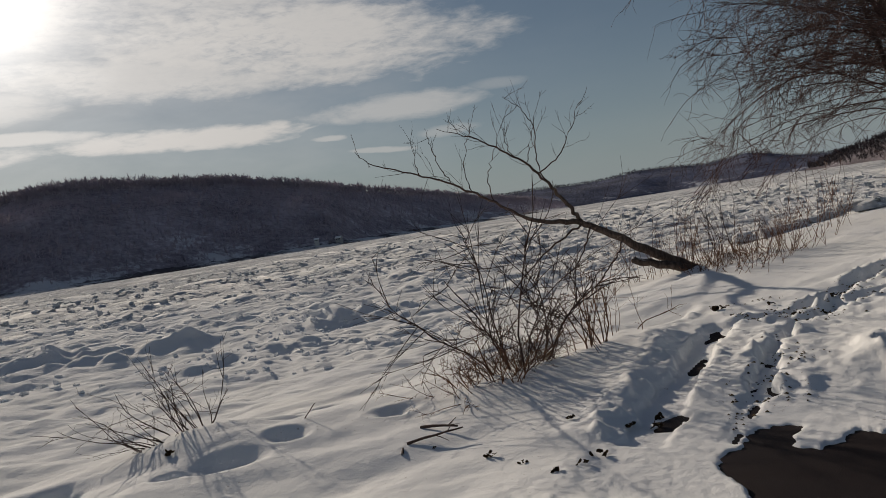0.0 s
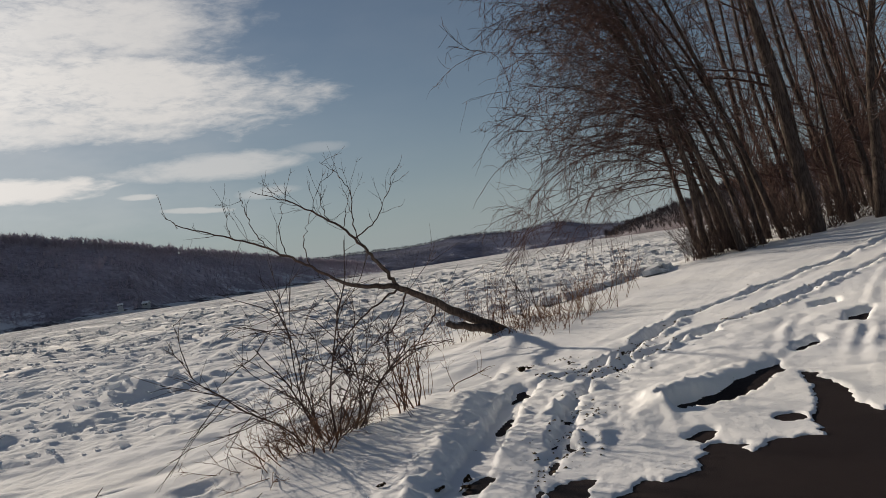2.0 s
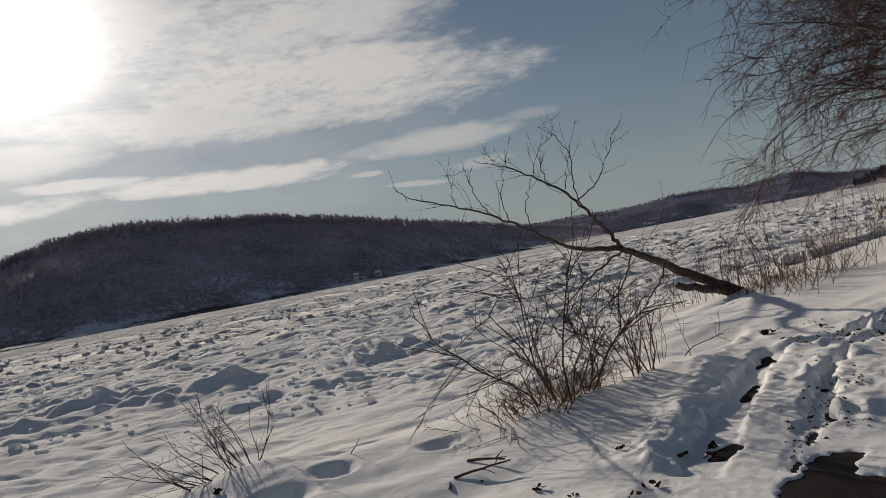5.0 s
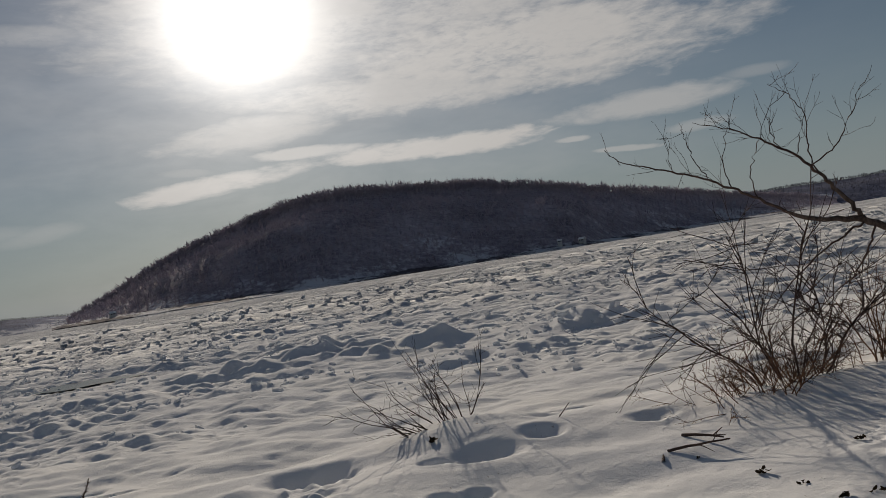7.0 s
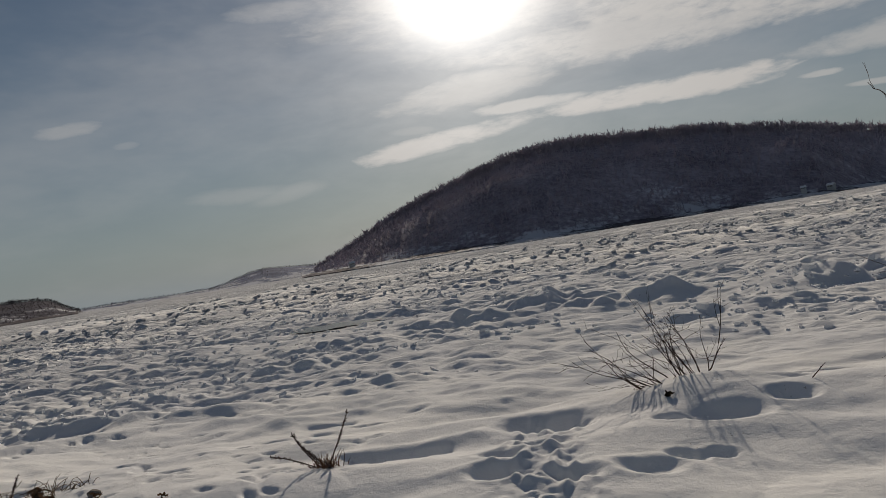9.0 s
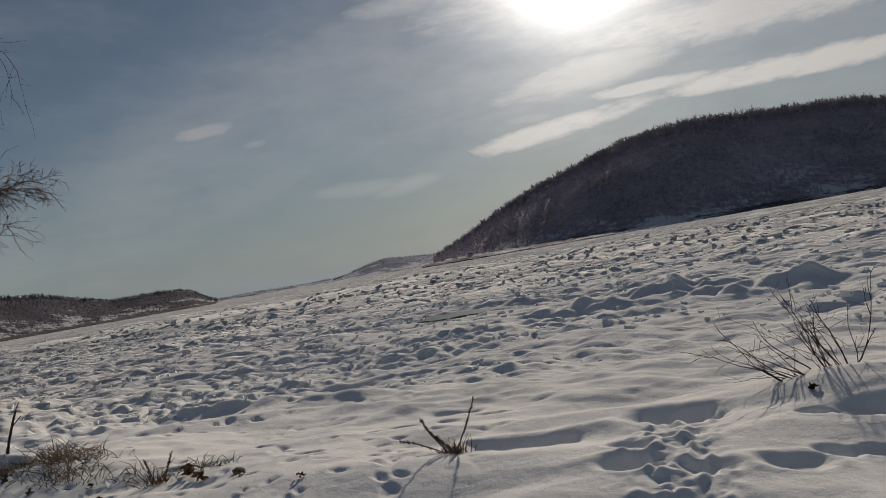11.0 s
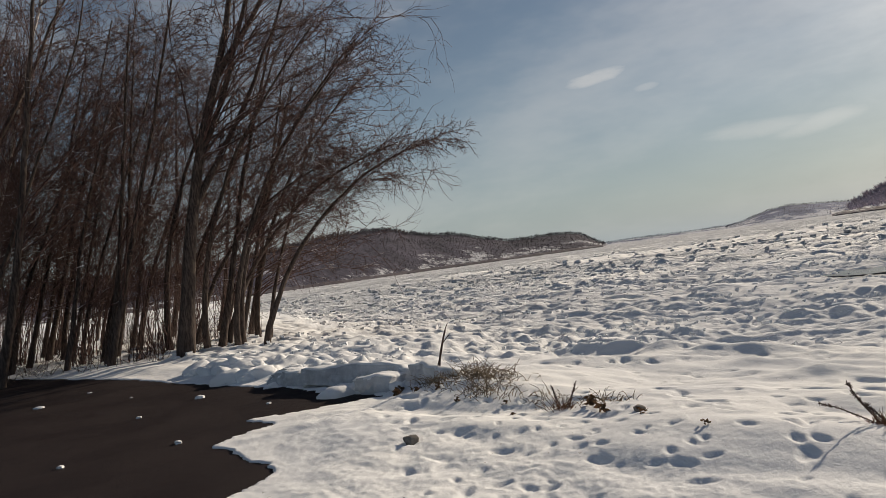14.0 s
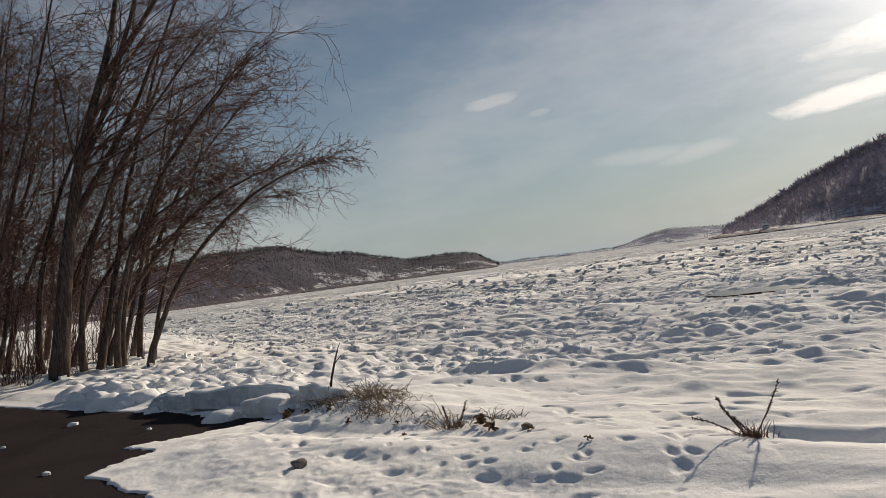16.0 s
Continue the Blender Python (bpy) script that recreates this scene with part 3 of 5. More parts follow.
def make_ground():
    ang = np.radians(np.concatenate([np.linspace(-96, 76, 840), np.linspace(80, 262, 100)[1:-1]]))
    rings = np.concatenate([[0.002], np.geomspace(0.2, 3.0, 24)[:-1], np.geomspace(3.0, 60, 540)[:-1], np.geomspace(60, 250, 220)[:-1], np.geomspace(250, 700, 60)[:-1], np.geomspace(700, 4800, 46)])
    r, a = np.meshgrid(rings, ang, indexing="ij")
    x, y = r * np.sin(a), r * np.cos(a)
    step = np.where(r < 60, r * 0.0054, np.where(r < 250, r * 0.0065, np.where(r < 700, r * 0.0175, r * 0.042)))
    z = ground_height(x.ravel(), y.ravel(), step.ravel())
    GRID.update(rings=rings, ang=ang, z=z.reshape(len(rings), len(ang)))
    verts = np.stack([x.ravel(), y.ravel(), z], -1)
    faces = sheet(len(rings), len(ang), True)[:, ::-1]
    me = mesh_from("ground", verts, faces)
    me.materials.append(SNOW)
    return tagged(new("ground", me), "snow-covered river bank and jumbled river ice", "ground", kind="structure")


def make_pavement():
    xs, ys = np.linspace(-30, 26, 240), np.linspace(-12, 11, 120)
    x, y = np.meshgrid(xs, ys, indexing="ij")
    base, river, _ = lie(x.ravel(), y.ravel())
    z = base + 0.004 * grid_noise(x.ravel() / 1.5, y.ravel() / 1.5, 50) - 0.4 * smooth(river, 0.05, 0.2) - 0.5 * deep_snow(x.ravel(), y.ravel())
    me = mesh_from("pavement", np.stack([x.ravel(), y.ravel(), z], -1), sheet(240, 120))
    me.materials.append(ASPHALT)
    return tagged(new("pavement", me), "wet dark asphalt showing through the snow", "pavement", kind="structure")


def make_lead():
    """A slot of dark open water among the floes."""
    a = np.linspace(0, 2 * np.pi, 40, endpoint=False)
    r = 1.0 + 0.12 * np.sin(3 * a + 1) + 0.08 * np.sin(7 * a)
    rim = np.stack([-13.0 + 1.9 * r * np.cos(a), 26.1 + 1.3 * r * np.sin(a), np.full(40, RIVER)], -1)
    verts = np.concatenate([rim, [[-13.0, 26.1, RIVER]]])
    faces = np.stack([np.arange(40), (np.arange(40) + 1) % 40, np.full(40, 40)], -1)
    me = mesh_from("water", verts, faces)
    me.materials.append(WATER)
    tagged(new("water", me), "dark open water in a slot between ice floes", "water", kind="structure")


make_ground()
make_pavement()
make_lead()


# ---- hills across the river ----
def make_hill(name, label, outline, shores, depth, mt, trees, tall, seed, wood=None):
    """A wooded hill. outline: heading and height of the crest in degrees; shores: heading and distance of its foot; depth: from foot to crest."""
    rng = np.random.default_rng(seed)
    az = np.linspace(outline[0][0], outline[-1][0], 320)

    def top(a, s):
        up = (foot_at(a) + depth) * np.tan(np.radians(np.interp(a, *zip(*outline))))
        r = foot_at(a) + s * depth
        x, y = r * np.sin(np.radians(a)), r * np.cos(np.radians(a))
        shape = np.interp(s, [-0.05, 0, 0.04, 0.5, 1.0, 1.4], [-0.1, 0.0, 0.06, 0.62, 1.0, 0.9])
        ripple = (grid_noise(x / 90, y / 90, seed) * 0.10 + grid_noise(x / 35, y / 35, seed + 1) * 0.05) * np.clip(s, 0, 1) * np.clip(1.25 - s, 0.1, 1)
        return x, y, RIVER - 1.0 + np.maximum(up, 0.5) * (shape + ripple) + 1.6

    def foot_at(a):
        return np.interp(a, *zip(*shores))

    s = np.concatenate([[-0.05], np.linspace(0, 1.0, 34), [1.15, 1.4]])
    S, A = np.meshgrid(s, az, indexing="ij")
    x, y, z = top(A.ravel(), S.ravel())
    me = mesh_from(name, np.stack([x, y, z], -1), sheet(len(s), len(az))[:, ::-1])
    me.materials.append(mt)
    hill = tagged(new(name, me), label, "hill", kind="structure")
    # the bare wood on it: each tree a trunk and a few ragged boughs
    a = rng.uniform(az[0], az[-1], trees)
    q = np.where(rng.random(trees) < 0.3, rng.uniform(0.9, 1.05, trees), rng.random(trees) ** 0.8)
    x, y, z = top(a, q)
    keep = np.interp(a, *zip(*outline)) > 0.12
    x, y, z, a = x[keep], y[keep], z[keep], a[keep]
    n = len(x)
    h = tall * rng.uniform(0.45, 1.0, n) ** 1.3 * 1.25
    h = h * np.where(q[keep] > 0.9, rng.uniform(0.8, 1.5, n), 0.8)
    k = 11
    vs, fs = np.zeros((n, k, 3, 3)), None
    for j in range(k):
        turn, rise = rng.uniform(0, 2 * np.pi, n), rng.uniform(0.15, 0.6, n)
        out = rng.uniform(0.15, 0.5, n) * h * (j > 0)
        lo = np.where(j > 0, rise, 0.0) * h
        hi = np.where(j > 0, np.minimum(rise + rng.uniform(0.1, 0.5, n), 1.0 - 0.9 * (out / h) ** 1.5), 0.7) * h
        w = h * (0.018 if j == 0 else 0.05)
        vs[:, j, 0] = np.stack([x - np.cos(turn) * w, y - np.sin(turn) * w, z + lo], -1)
        vs[:, j, 1] = np.stack([x + np.cos(turn) * w, y + np.sin(turn) * w, z + lo * 0.96], -1)
        vs[:, j, 2] = np.stack([x - np.sin(turn) * out, y + np.cos(turn) * out, z + hi], -1)
    me = mesh_from("woods", vs.reshape(-1, 3), np.arange(n * k * 3).reshape(-1, 3))
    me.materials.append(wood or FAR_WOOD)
    tagged(new("woods", me), "far leafless woods covering a hillside", "woods", kind="stuff")
    return hill


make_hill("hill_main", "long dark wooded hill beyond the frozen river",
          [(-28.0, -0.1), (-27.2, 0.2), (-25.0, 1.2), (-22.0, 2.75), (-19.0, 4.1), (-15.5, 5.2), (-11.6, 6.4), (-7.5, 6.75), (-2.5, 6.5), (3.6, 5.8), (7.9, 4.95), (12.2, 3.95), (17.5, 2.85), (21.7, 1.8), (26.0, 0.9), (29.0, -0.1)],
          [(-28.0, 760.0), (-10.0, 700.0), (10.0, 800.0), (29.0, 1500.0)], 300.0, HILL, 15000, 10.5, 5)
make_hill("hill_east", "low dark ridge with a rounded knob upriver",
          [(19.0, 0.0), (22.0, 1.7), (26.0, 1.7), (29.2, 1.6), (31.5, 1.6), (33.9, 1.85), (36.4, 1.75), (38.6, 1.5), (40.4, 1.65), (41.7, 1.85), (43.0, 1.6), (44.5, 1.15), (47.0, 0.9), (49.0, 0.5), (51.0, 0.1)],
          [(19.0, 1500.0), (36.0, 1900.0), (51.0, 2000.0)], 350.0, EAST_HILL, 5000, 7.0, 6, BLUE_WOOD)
make_hill("hill_near_east", "brown wooded slope running down to the upriver shore",
          [(45.0, 0.0), (47.5, 0.6), (50.9, 1.3), (53.3, 1.7), (58.0, 2.6), (66.0, 5.0), (80.0, 7.0)],
          [(45.0, 900.0), (54.0, 420.0), (80.0, 180.0)], 160.0, NEAR_HILL, 6000, 8.0, 7, MID_WOOD)
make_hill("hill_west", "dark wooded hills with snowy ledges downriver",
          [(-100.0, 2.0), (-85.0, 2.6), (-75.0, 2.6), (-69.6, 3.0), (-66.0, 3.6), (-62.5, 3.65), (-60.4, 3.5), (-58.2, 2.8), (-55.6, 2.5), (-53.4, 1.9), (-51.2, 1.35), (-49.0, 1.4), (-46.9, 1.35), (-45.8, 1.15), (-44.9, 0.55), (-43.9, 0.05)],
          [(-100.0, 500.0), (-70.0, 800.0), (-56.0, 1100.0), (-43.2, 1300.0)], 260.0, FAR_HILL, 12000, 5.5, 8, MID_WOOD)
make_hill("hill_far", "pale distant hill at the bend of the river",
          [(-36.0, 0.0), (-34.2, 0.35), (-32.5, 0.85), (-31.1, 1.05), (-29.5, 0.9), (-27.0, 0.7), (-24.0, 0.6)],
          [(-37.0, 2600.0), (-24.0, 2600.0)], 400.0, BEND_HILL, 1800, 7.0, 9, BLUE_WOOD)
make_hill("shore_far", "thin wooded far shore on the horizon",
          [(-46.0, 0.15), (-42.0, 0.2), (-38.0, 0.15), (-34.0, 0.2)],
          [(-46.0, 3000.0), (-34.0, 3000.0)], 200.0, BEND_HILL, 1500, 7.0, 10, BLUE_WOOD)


def make_bank(name, label, shores, deep, high, seed, mt):
    """A low bank along a far shore: a dark undercut edge, then a snowy shelf broken by brush and rock."""
    az = np.linspace(shores[0][0], shores[-1][0], 420)
    foot = np.interp(az, *zip(*shores)) - deep
    s = np.array([0.0, 0.02, 0.06, 0.3, 0.6, 1.0, 1.4])
    up = np.array([-0.6, 0.9, 1.1, 1.8, 3.0, 4.2, 5.0]) / 4.2
    S, A = np.meshgrid(s, az, indexing="ij")
    U = np.interp(S, s, up)
    r = np.interp(A, az, foot) + S * deep
    r = r + 10.0 * grid_noise(A / 0.8, 0 * A, seed) + 4.0 * grid_noise(A / 0.2, 0 * A, seed + 1)
    x, y = r * np.sin(np.radians(A)), r * np.cos(np.radians(A))
    z = RIVER + U * high * (1 + 0.6 * grid_noise(A / 0.5, S * 3, seed + 2)) + 0.5 * grid_noise(A / 0.12, S * 6, seed + 3)
    me = mesh_from(name, np.stack([x.ravel(), y.ravel(), z.ravel()], -1), sheet(len(s), len(az))[:, ::-1])
    me.materials.append(mt)
    return tagged(new(name, me), label, "river bank", kind="structure")


make_bank("bank_main", "snowy shelf with a dark undercut edge below a wooded hill", [(-28.5, 750.0), (-10.0, 690.0), (10.0, 790.0), (27.0, 1380.0)], 40.0, 3.2, 51, BANK)
make_bank("bank_west", "dark brushy bank below distant hills", [(-85.0, 600.0), (-70.0, 790.0), (-56.0, 1090.0), (-44.2, 1280.0)], 30.0, 3.0, 55, BRUSHY)


def make_house(az, dist, wide, seed):
    """A far small house: walls, a snowed-over gable roof, dark windows."""
    house = tagged(new("house"), "small pale house with a snowy roof on the far shore", "house", "houses on the far shore")
    a = radians(az)
    x, y = dist * math.sin(a), dist * math.cos(a)
    house.matrix_world = pose(x, y, RIVER + 5.0 + 2.5 * (seed % 2), 0, 0, -az + 20.0 * (seed % 4) - 30.0)
    w, d, h, g = wide / 2, wide * 0.35, wide * 0.4, wide * 0.25

    def solid(name, verts, faces, mt):
        me = bpy.data.meshes.new(name)
        me.from_pydata(verts, [], faces)
        me.materials.append(mt)
        return part(name, me, house)

    solid("wall", [(-w, -d, -6), (w, -d, -6), (w, d, -6), (-w, d, -6), (-w, -d, h), (w, -d, h), (w, d, h), (-w, d, h), (-w, 0, h + g), (w, 0, h + g)],
          [(0, 1, 5, 4), (1, 2, 6, 9, 5), (2, 3, 7, 6), (3, 0, 4, 8, 7)], SIDING)
    e = 0.4
    roof = [(-w - e, -d - e, h - 0.1), (w + e, -d - e, h - 0.1), (w + e, 0, h + g + 0.35), (-w - e, 0, h + g + 0.35), (-w - e, d + e, h - 0.1), (w + e, d + e, h - 0.1)]
    solid("roof", roof + [(p[0], p[1], p[2] - 0.25) for p in roof], [(0, 1, 2, 3), (3, 2, 5, 4), (7, 6, 9, 8), (8, 9, 10, 11), (0, 6, 7, 1), (4, 5, 11, 10), (0, 3, 9, 6), (3, 4, 10, 9), (1, 7, 8, 2), (2, 8, 11, 5)], SNOW)
    for k in (-0.5, 0.1, 0.6):
        solid("window", [(w * k - 0.5, -d - 0.06, h * 0.3), (w * k + 0.5, -d - 0.06, h * 0.3), (w * k + 0.5, -d - 0.06, h * 0.75), (w * k - 0.5, -d - 0.06, h * 0.75),
                         (w * k - 0.5, -d + 0.06, h * 0.3), (w * k + 0.5, -d + 0.06, h * 0.3), (w * k + 0.5, -d + 0.06, h * 0.75), (w * k - 0.5, -d + 0.06, h * 0.75)],
              [(0, 1, 2, 3), (1, 5, 6, 2), (4, 0, 3, 7), (3, 2, 6, 7), (0, 4, 5, 1)], WATER)


# ---- trees and brush ----
class Tubes:
    """Collects tapering three- to eight-sided tubes into one mesh."""

    def __init__(self):
        self.lots = {}

    def add(self, pts, radii, sides=3):
        self.lots.setdefault((len(pts), sides), []).append((pts, radii))

    def mesh(self, name, mt):
        vs, fs, count = [], [], 0
        for (n, sides), lot in self.lots.items():
            p = np.array([l[0] for l in lot], float)
            r = np.array([l[1] for l in lot], float)
            t = np.gradient(p, axis=1)
            t /= np.linalg.norm(t, axis=2, keepdims=True) + 1e-12
            ref = np.where(np.abs(t[..., 2:3]) > 0.9, np.array([1.0, 0, 0]), np.array([0, 0, 1.0]))
            u = np.cross(t, ref)
            u /= np.linalg.norm(u, axis=2, keepdims=True) + 1e-12
            w = np.cross(t, u)
            c = np.arange(sides) * 2 * np.pi / sides
            ring = p[:, :, None] + r[:, :, None, None] * (np.cos(c)[:, None] * u[:, :, None] + np.sin(c)[:, None] * w[:, :, None])
            vs.append(ring.reshape(-1, 3))
            f = sheet(n, sides, True)[:, ::-1]
            fs.append((f[None] + (np.arange(len(lot)) * n * sides)[:, None, None]).reshape(-1, 4) + count)
            count += len(lot) * n * sides
        me = mesh_from(name, np.concatenate(vs), np.concatenate(fs))
        me.materials.append(mt)
        return me


def part(name, me, parent, label=""):
    ob = new(name, me)
    ob.parent = parent
    if label:
        tagged(ob, label)
    return ob


for i, (az, dist, wide) in enumerate(((10.7, 800.0, 6.5), (9.0, 775.0, 4.5), (-24.6, 735.0, 5.0))):
    make_house(az, dist, wide, i)


def bend(rng, start, way, length, n, curl=0.12, pull=(0, 0, 0)):
    """A wandering line of n points."""
    x, y, z = (float(c) for c in start)
    a, b, c = (float(c) for c in way)
    k = 1 / math.sqrt(a * a + b * b + c * c + 1e-12)
    a, b, c = a * k, b * k, c * k
    out, step, share = [(x, y, z)], length / (n - 1), 1 / (n - 1)
    for e, f, g in (rng.standard_normal((n - 1, 3)) * curl).tolist():
        a, b, c = a + e + pull[0] * share, b + f + pull[1] * share, c + g + pull[2] * share
        k = 1 / math.sqrt(a * a + b * b + c * c + 1e-12)
        a, b, c = a * k, b * k, c * k
        x, y, z = x + a * step, y + b * step, z + c * step
        out.append((x, y, z))
    return np.array(out)


def at(line, s):
    i = min(int(s * (len(line) - 1)), len(line) - 2)
    f = s * (len(line) - 1) - i
    return line[i] * (1 - f) + line[i + 1] * f, line[i + 1] - line[i]


def grow(seed, tall, girth, lean, limbs=26, boughs=9, twigs=7, arch=0.9, forks=(), low=0.22, spread=1.0, hang=0.2, bow=0.55, droop=0.0):
    """The tubes of a bare tree that leans and arches towards lean: its trunk, and its limbs with hanging twigs."""
    rng = np.random.default_rng(seed)
    lean = np.array([*lean, 0.0])
    lean_way = lean / (np.linalg.norm(lean) + 1e-9)
    trunk, crown = Tubes(), Tubes()
    main = bend(rng, (0, 0, -0.25), np.array([0, 0, 1.0]) + lean * max(1.15 - bow, 0.15), tall, 14, 0.045, lean * bow + np.array([0, 0, -droop]))
    stems = [(main, girth, 1.0)]
    for s, way, part_len in forks:
        p, d = at(main, s)
        stems.append((bend(rng, p, d / np.linalg.norm(d) + np.array(way), tall * part_len, 10, 0.05, lean * 0.4), girth * 0.5, part_len))
    for line, g, k in stems:
        s = np.linspace(0, 1, len(line))
        flare = 1 + 0.3 * np.exp(-s * 14) * (line is main)
        trunk.add(line, g * flare * (1 - 0.85 * s**0.9) + 0.006, 7)
        for i in range(int(limbs * k)):
            q = rng.uniform(low if line is main else 0.1, 0.98)
            p, d = at(line, q)
            d = d / np.linalg.norm(d)
            turn = rng.uniform(0, 2 * np.pi)
            side = np.array([math.cos(turn), math.sin(turn), 0.0]) * spread
            out_way = rng.uniform(0.0, 0.8) * (np.linalg.norm(lean) > 0.05)
            way = d * 0.95 + side * rng.uniform(0.35, 1.0) + lean_way * out_way
            length = tall * rng.uniform(0.22, 0.5) * (1.1 - 0.7 * q) * (0.6 + 0.4 * k) * (1 + 0.3 * out_way)
            limb = bend(rng, p, way, length, 10, 0.10, np.array([0, 0, -arch * rng.uniform(0.2, 1.3)]) + lean_way * 0.25)
            rl = max(g * (1 - q) * 0.34, 0.012)
            crown.add(limb, np.linspace(rl, 0.005, 10), 3)
            for _ in range(boughs):
                u = rng.uniform(0.12, 1.0)
                p2, d2 = at(limb, u)
                d2 = d2 / np.linalg.norm(d2)
                w2 = d2 * 0.85 + rng.normal(0, 0.62, 3) + np.array([0, 0, 0.05])
                l2 = length * rng.uniform(0.12, 0.36)
                bough = bend(rng, p2, w2, l2, 6, 0.17, (0, 0, -arch * rng.uniform(-0.5, 1.4) - hang))
                crown.add(bough, np.linspace(max(rl * 0.36, 0.009), 0.004, 6), 3)
                for _ in range(twigs):
                    p3, d3 = at(bough, rng.uniform(0.15, 1.0))
                    d3 = d3 / np.linalg.norm(d3)
                    crown.add(bend(rng, p3, d3 + rng.normal(0, 0.5, 3), l2 * rng.uniform(0.25, 0.65), 4, 0.30, (0, 0, rng.uniform(-1.0, 0.4) * arch - 1.6 * hang)), (0.0055, 0.0048, 0.004, 0.003), 3)
    return trunk, crown


def plant_tree(x, y, meshes, turn=0.0, size=1.0, label="", group="", name="tree"):
    ob = tagged(new(name), label, "tree", group)
    ob.matrix_world = pose(x, y, height(x, y), 0, 0, turn) @ Matrix.Scale(size, 4)
    part("trunk", meshes[0], ob)
    part("crown", meshes[1], ob)
    return ob


def tree_meshes(*args, bark=BARK, **kw):
    a, b = grow(*args, **kw)
    return a.mesh("trunk", bark), b.mesh("crown", CROWN)


def make_woods():
    rng = np.random.default_rng(3)
    # west: a stand leaning out over the ice
    group, label = "west bank trees", "bare dark tree in a dense riverside stand"
    big = tree_meshes(11, 14.0, 0.21, (0.05, 0.16), limbs=26, boughs=9, twigs=5, arch=0.45, forks=[(0.40, (0.05, 0.20, 0.0), 0.6), (0.58, (0.2, 0.3, 0.0), 0.4), (0.3, (0.05, 0.3, 0.0), 0.55)], low=0.35, hang=0.03)
    plant_tree(-20.6, 5.0, big, label="tall forked dark tree on the snowy bank", group=group)
    lean = tree_meshes(12, 8.8, 0.085, (0.14, 0.74), limbs=26, boughs=10, twigs=5, arch=0.5, low=0.25, hang=0.06, bow=1.5, droop=0.4)
    arc = tree_meshes(13, 9.8, 0.09, (0.10, 0.55), limbs=24, boughs=9, twigs=5, arch=0.4, low=0.25, hang=0.04, bow=1.1, droop=0.15)
    for x, y, turn, size in ((-20.2, 7.1, 0, 1.0), (-22.0, 6.6, -25, 0.95), (-23.2, 6.0, -40, 0.9)):
        plant_tree(x, y, lean, turn, size, "slender tree leaning far out over the ice", group)
    for x, y, turn, size in ((-20.7, 6.5, 5, 0.95), (-21.2, 6.8, 0, 1.0), (-21.6, 5.9, -12, 1.0), (-22.8, 7.8, 14, 0.95), (-23.0, 5.2, -20, 1.05)):
        plant_tree(x, y, arc, turn, size, "slender arching tree leaning towards the river", group)
    birch = tree_meshes(14, 15.0, 0.12, (0.0, 0.14), limbs=16, boughs=6, twigs=4, bark=BIRCH, low=0.5, arch=0.5, hang=0.04)
    plant_tree(-26.0, 0.8, birch, label="pale birch trunk among darker trees", group=group)
    kinds = [tree_meshes(20 + i, rng.uniform(9.5, 13), rng.uniform(0.06, 0.11), (0.08 * rng.normal(), 0.26 + 0.14 * rng.random()), limbs=22, boughs=8, twigs=5, arch=0.4, low=0.14, hang=0.03) for i in range(5)]
    spots = [(-22.6, 6.7), (-21.6, 6.1), (-22.0, 7.6), (-24.0, 5.4), (-23.4, 4.3), (-21.8, 3.3), (-22.8, 2.4), (-24.6, 2.9), (-25.5, 1.0), (-25.2, 4.0), (-26.8, 2.2), (-27.5, 5.5), (-28.5, 3.5),
             (-27.0, 7.6), (-30.0, 6.5), (-31.0, 2.0), (-29.0, 0.5), (-26.5, -0.6), (-33.0, 5.0), (-34.0, 8.5), (-36.0, 1.5), (-25.0, 8.4), (-23.0, 0.2), (-24.0, -0.8), (-22.2, 1.4), (-26.0, 3.2),
             (-28.0, -1.2), (-30.0, 3.8), (-24.2, 3.6), (-32.0, -0.5), (-27.2, 0.2), (-35.0, 3.5), (-38.0, 5.0), (-37.0, -1.0), (-40.0, 2.0), (-25.0, -1.8), (-27.5, -2.6), (-30.0, -2.4), (-33.0, -3.5), (-36.0, -4.0), (-29.0, 1.8), (-31.5, 0.8), (-34.0, -1.8), (-26.2, 4.6), (-24.4, -2.6), (-26.4, -3.6), (-28.6, -4.2), (-31.0, -4.8), (-22.6, -1.4), (-29.8, 8.6), (-31.8, 7.4), (-27.8, 9.0)]
    for i, (x, y) in enumerate(spots):
        plant_tree(x + rng.normal(0, 0.3), y + rng.normal(0, 0.3), kinds[i % 5], rng.uniform(-25, 25), rng.uniform(0.85, 1.35), label, group)
    # east: a stand beyond the road, boughs reaching out over the shore
    group = "east bank trees"
    kinds = [tree_meshes(40 + i, rng.uniform(11, 13.5), rng.uniform(0.06, 0.10), (-0.34 - 0.14 * rng.random(), 0.16 + 0.12 * rng.random()), limbs=25, boughs=11, twigs=6, arch=0.85, low=0.2, hang=0.05, bow=0.75, droop=0.1) for i in range(4)]
    upright = [tree_meshes(56 + i, rng.uniform(12, 14), rng.uniform(0.06, 0.12), (-0.10 - 0.06 * rng.random(), 0.08 + 0.06 * rng.random()), limbs=18, boughs=7, twigs=5, arch=0.6, low=0.10, hang=0.06) for i in range(2)]
    far = tree_meshes(46, 13.0, 0.08, (-0.36, 0.42), limbs=28, boughs=13, twigs=7, arch=1.1, low=0.15, hang=0.10, bow=1.0, droop=0.35)
    for x, y, turn, size in ((18.4, 13.7, 0, 1.0), (19.4, 14.2, 14, 1.08), (19.0, 13.1, -12, 0.92)):
        plant_tree(x, y, far, turn, size, "slender tree arching low over the shore", group)
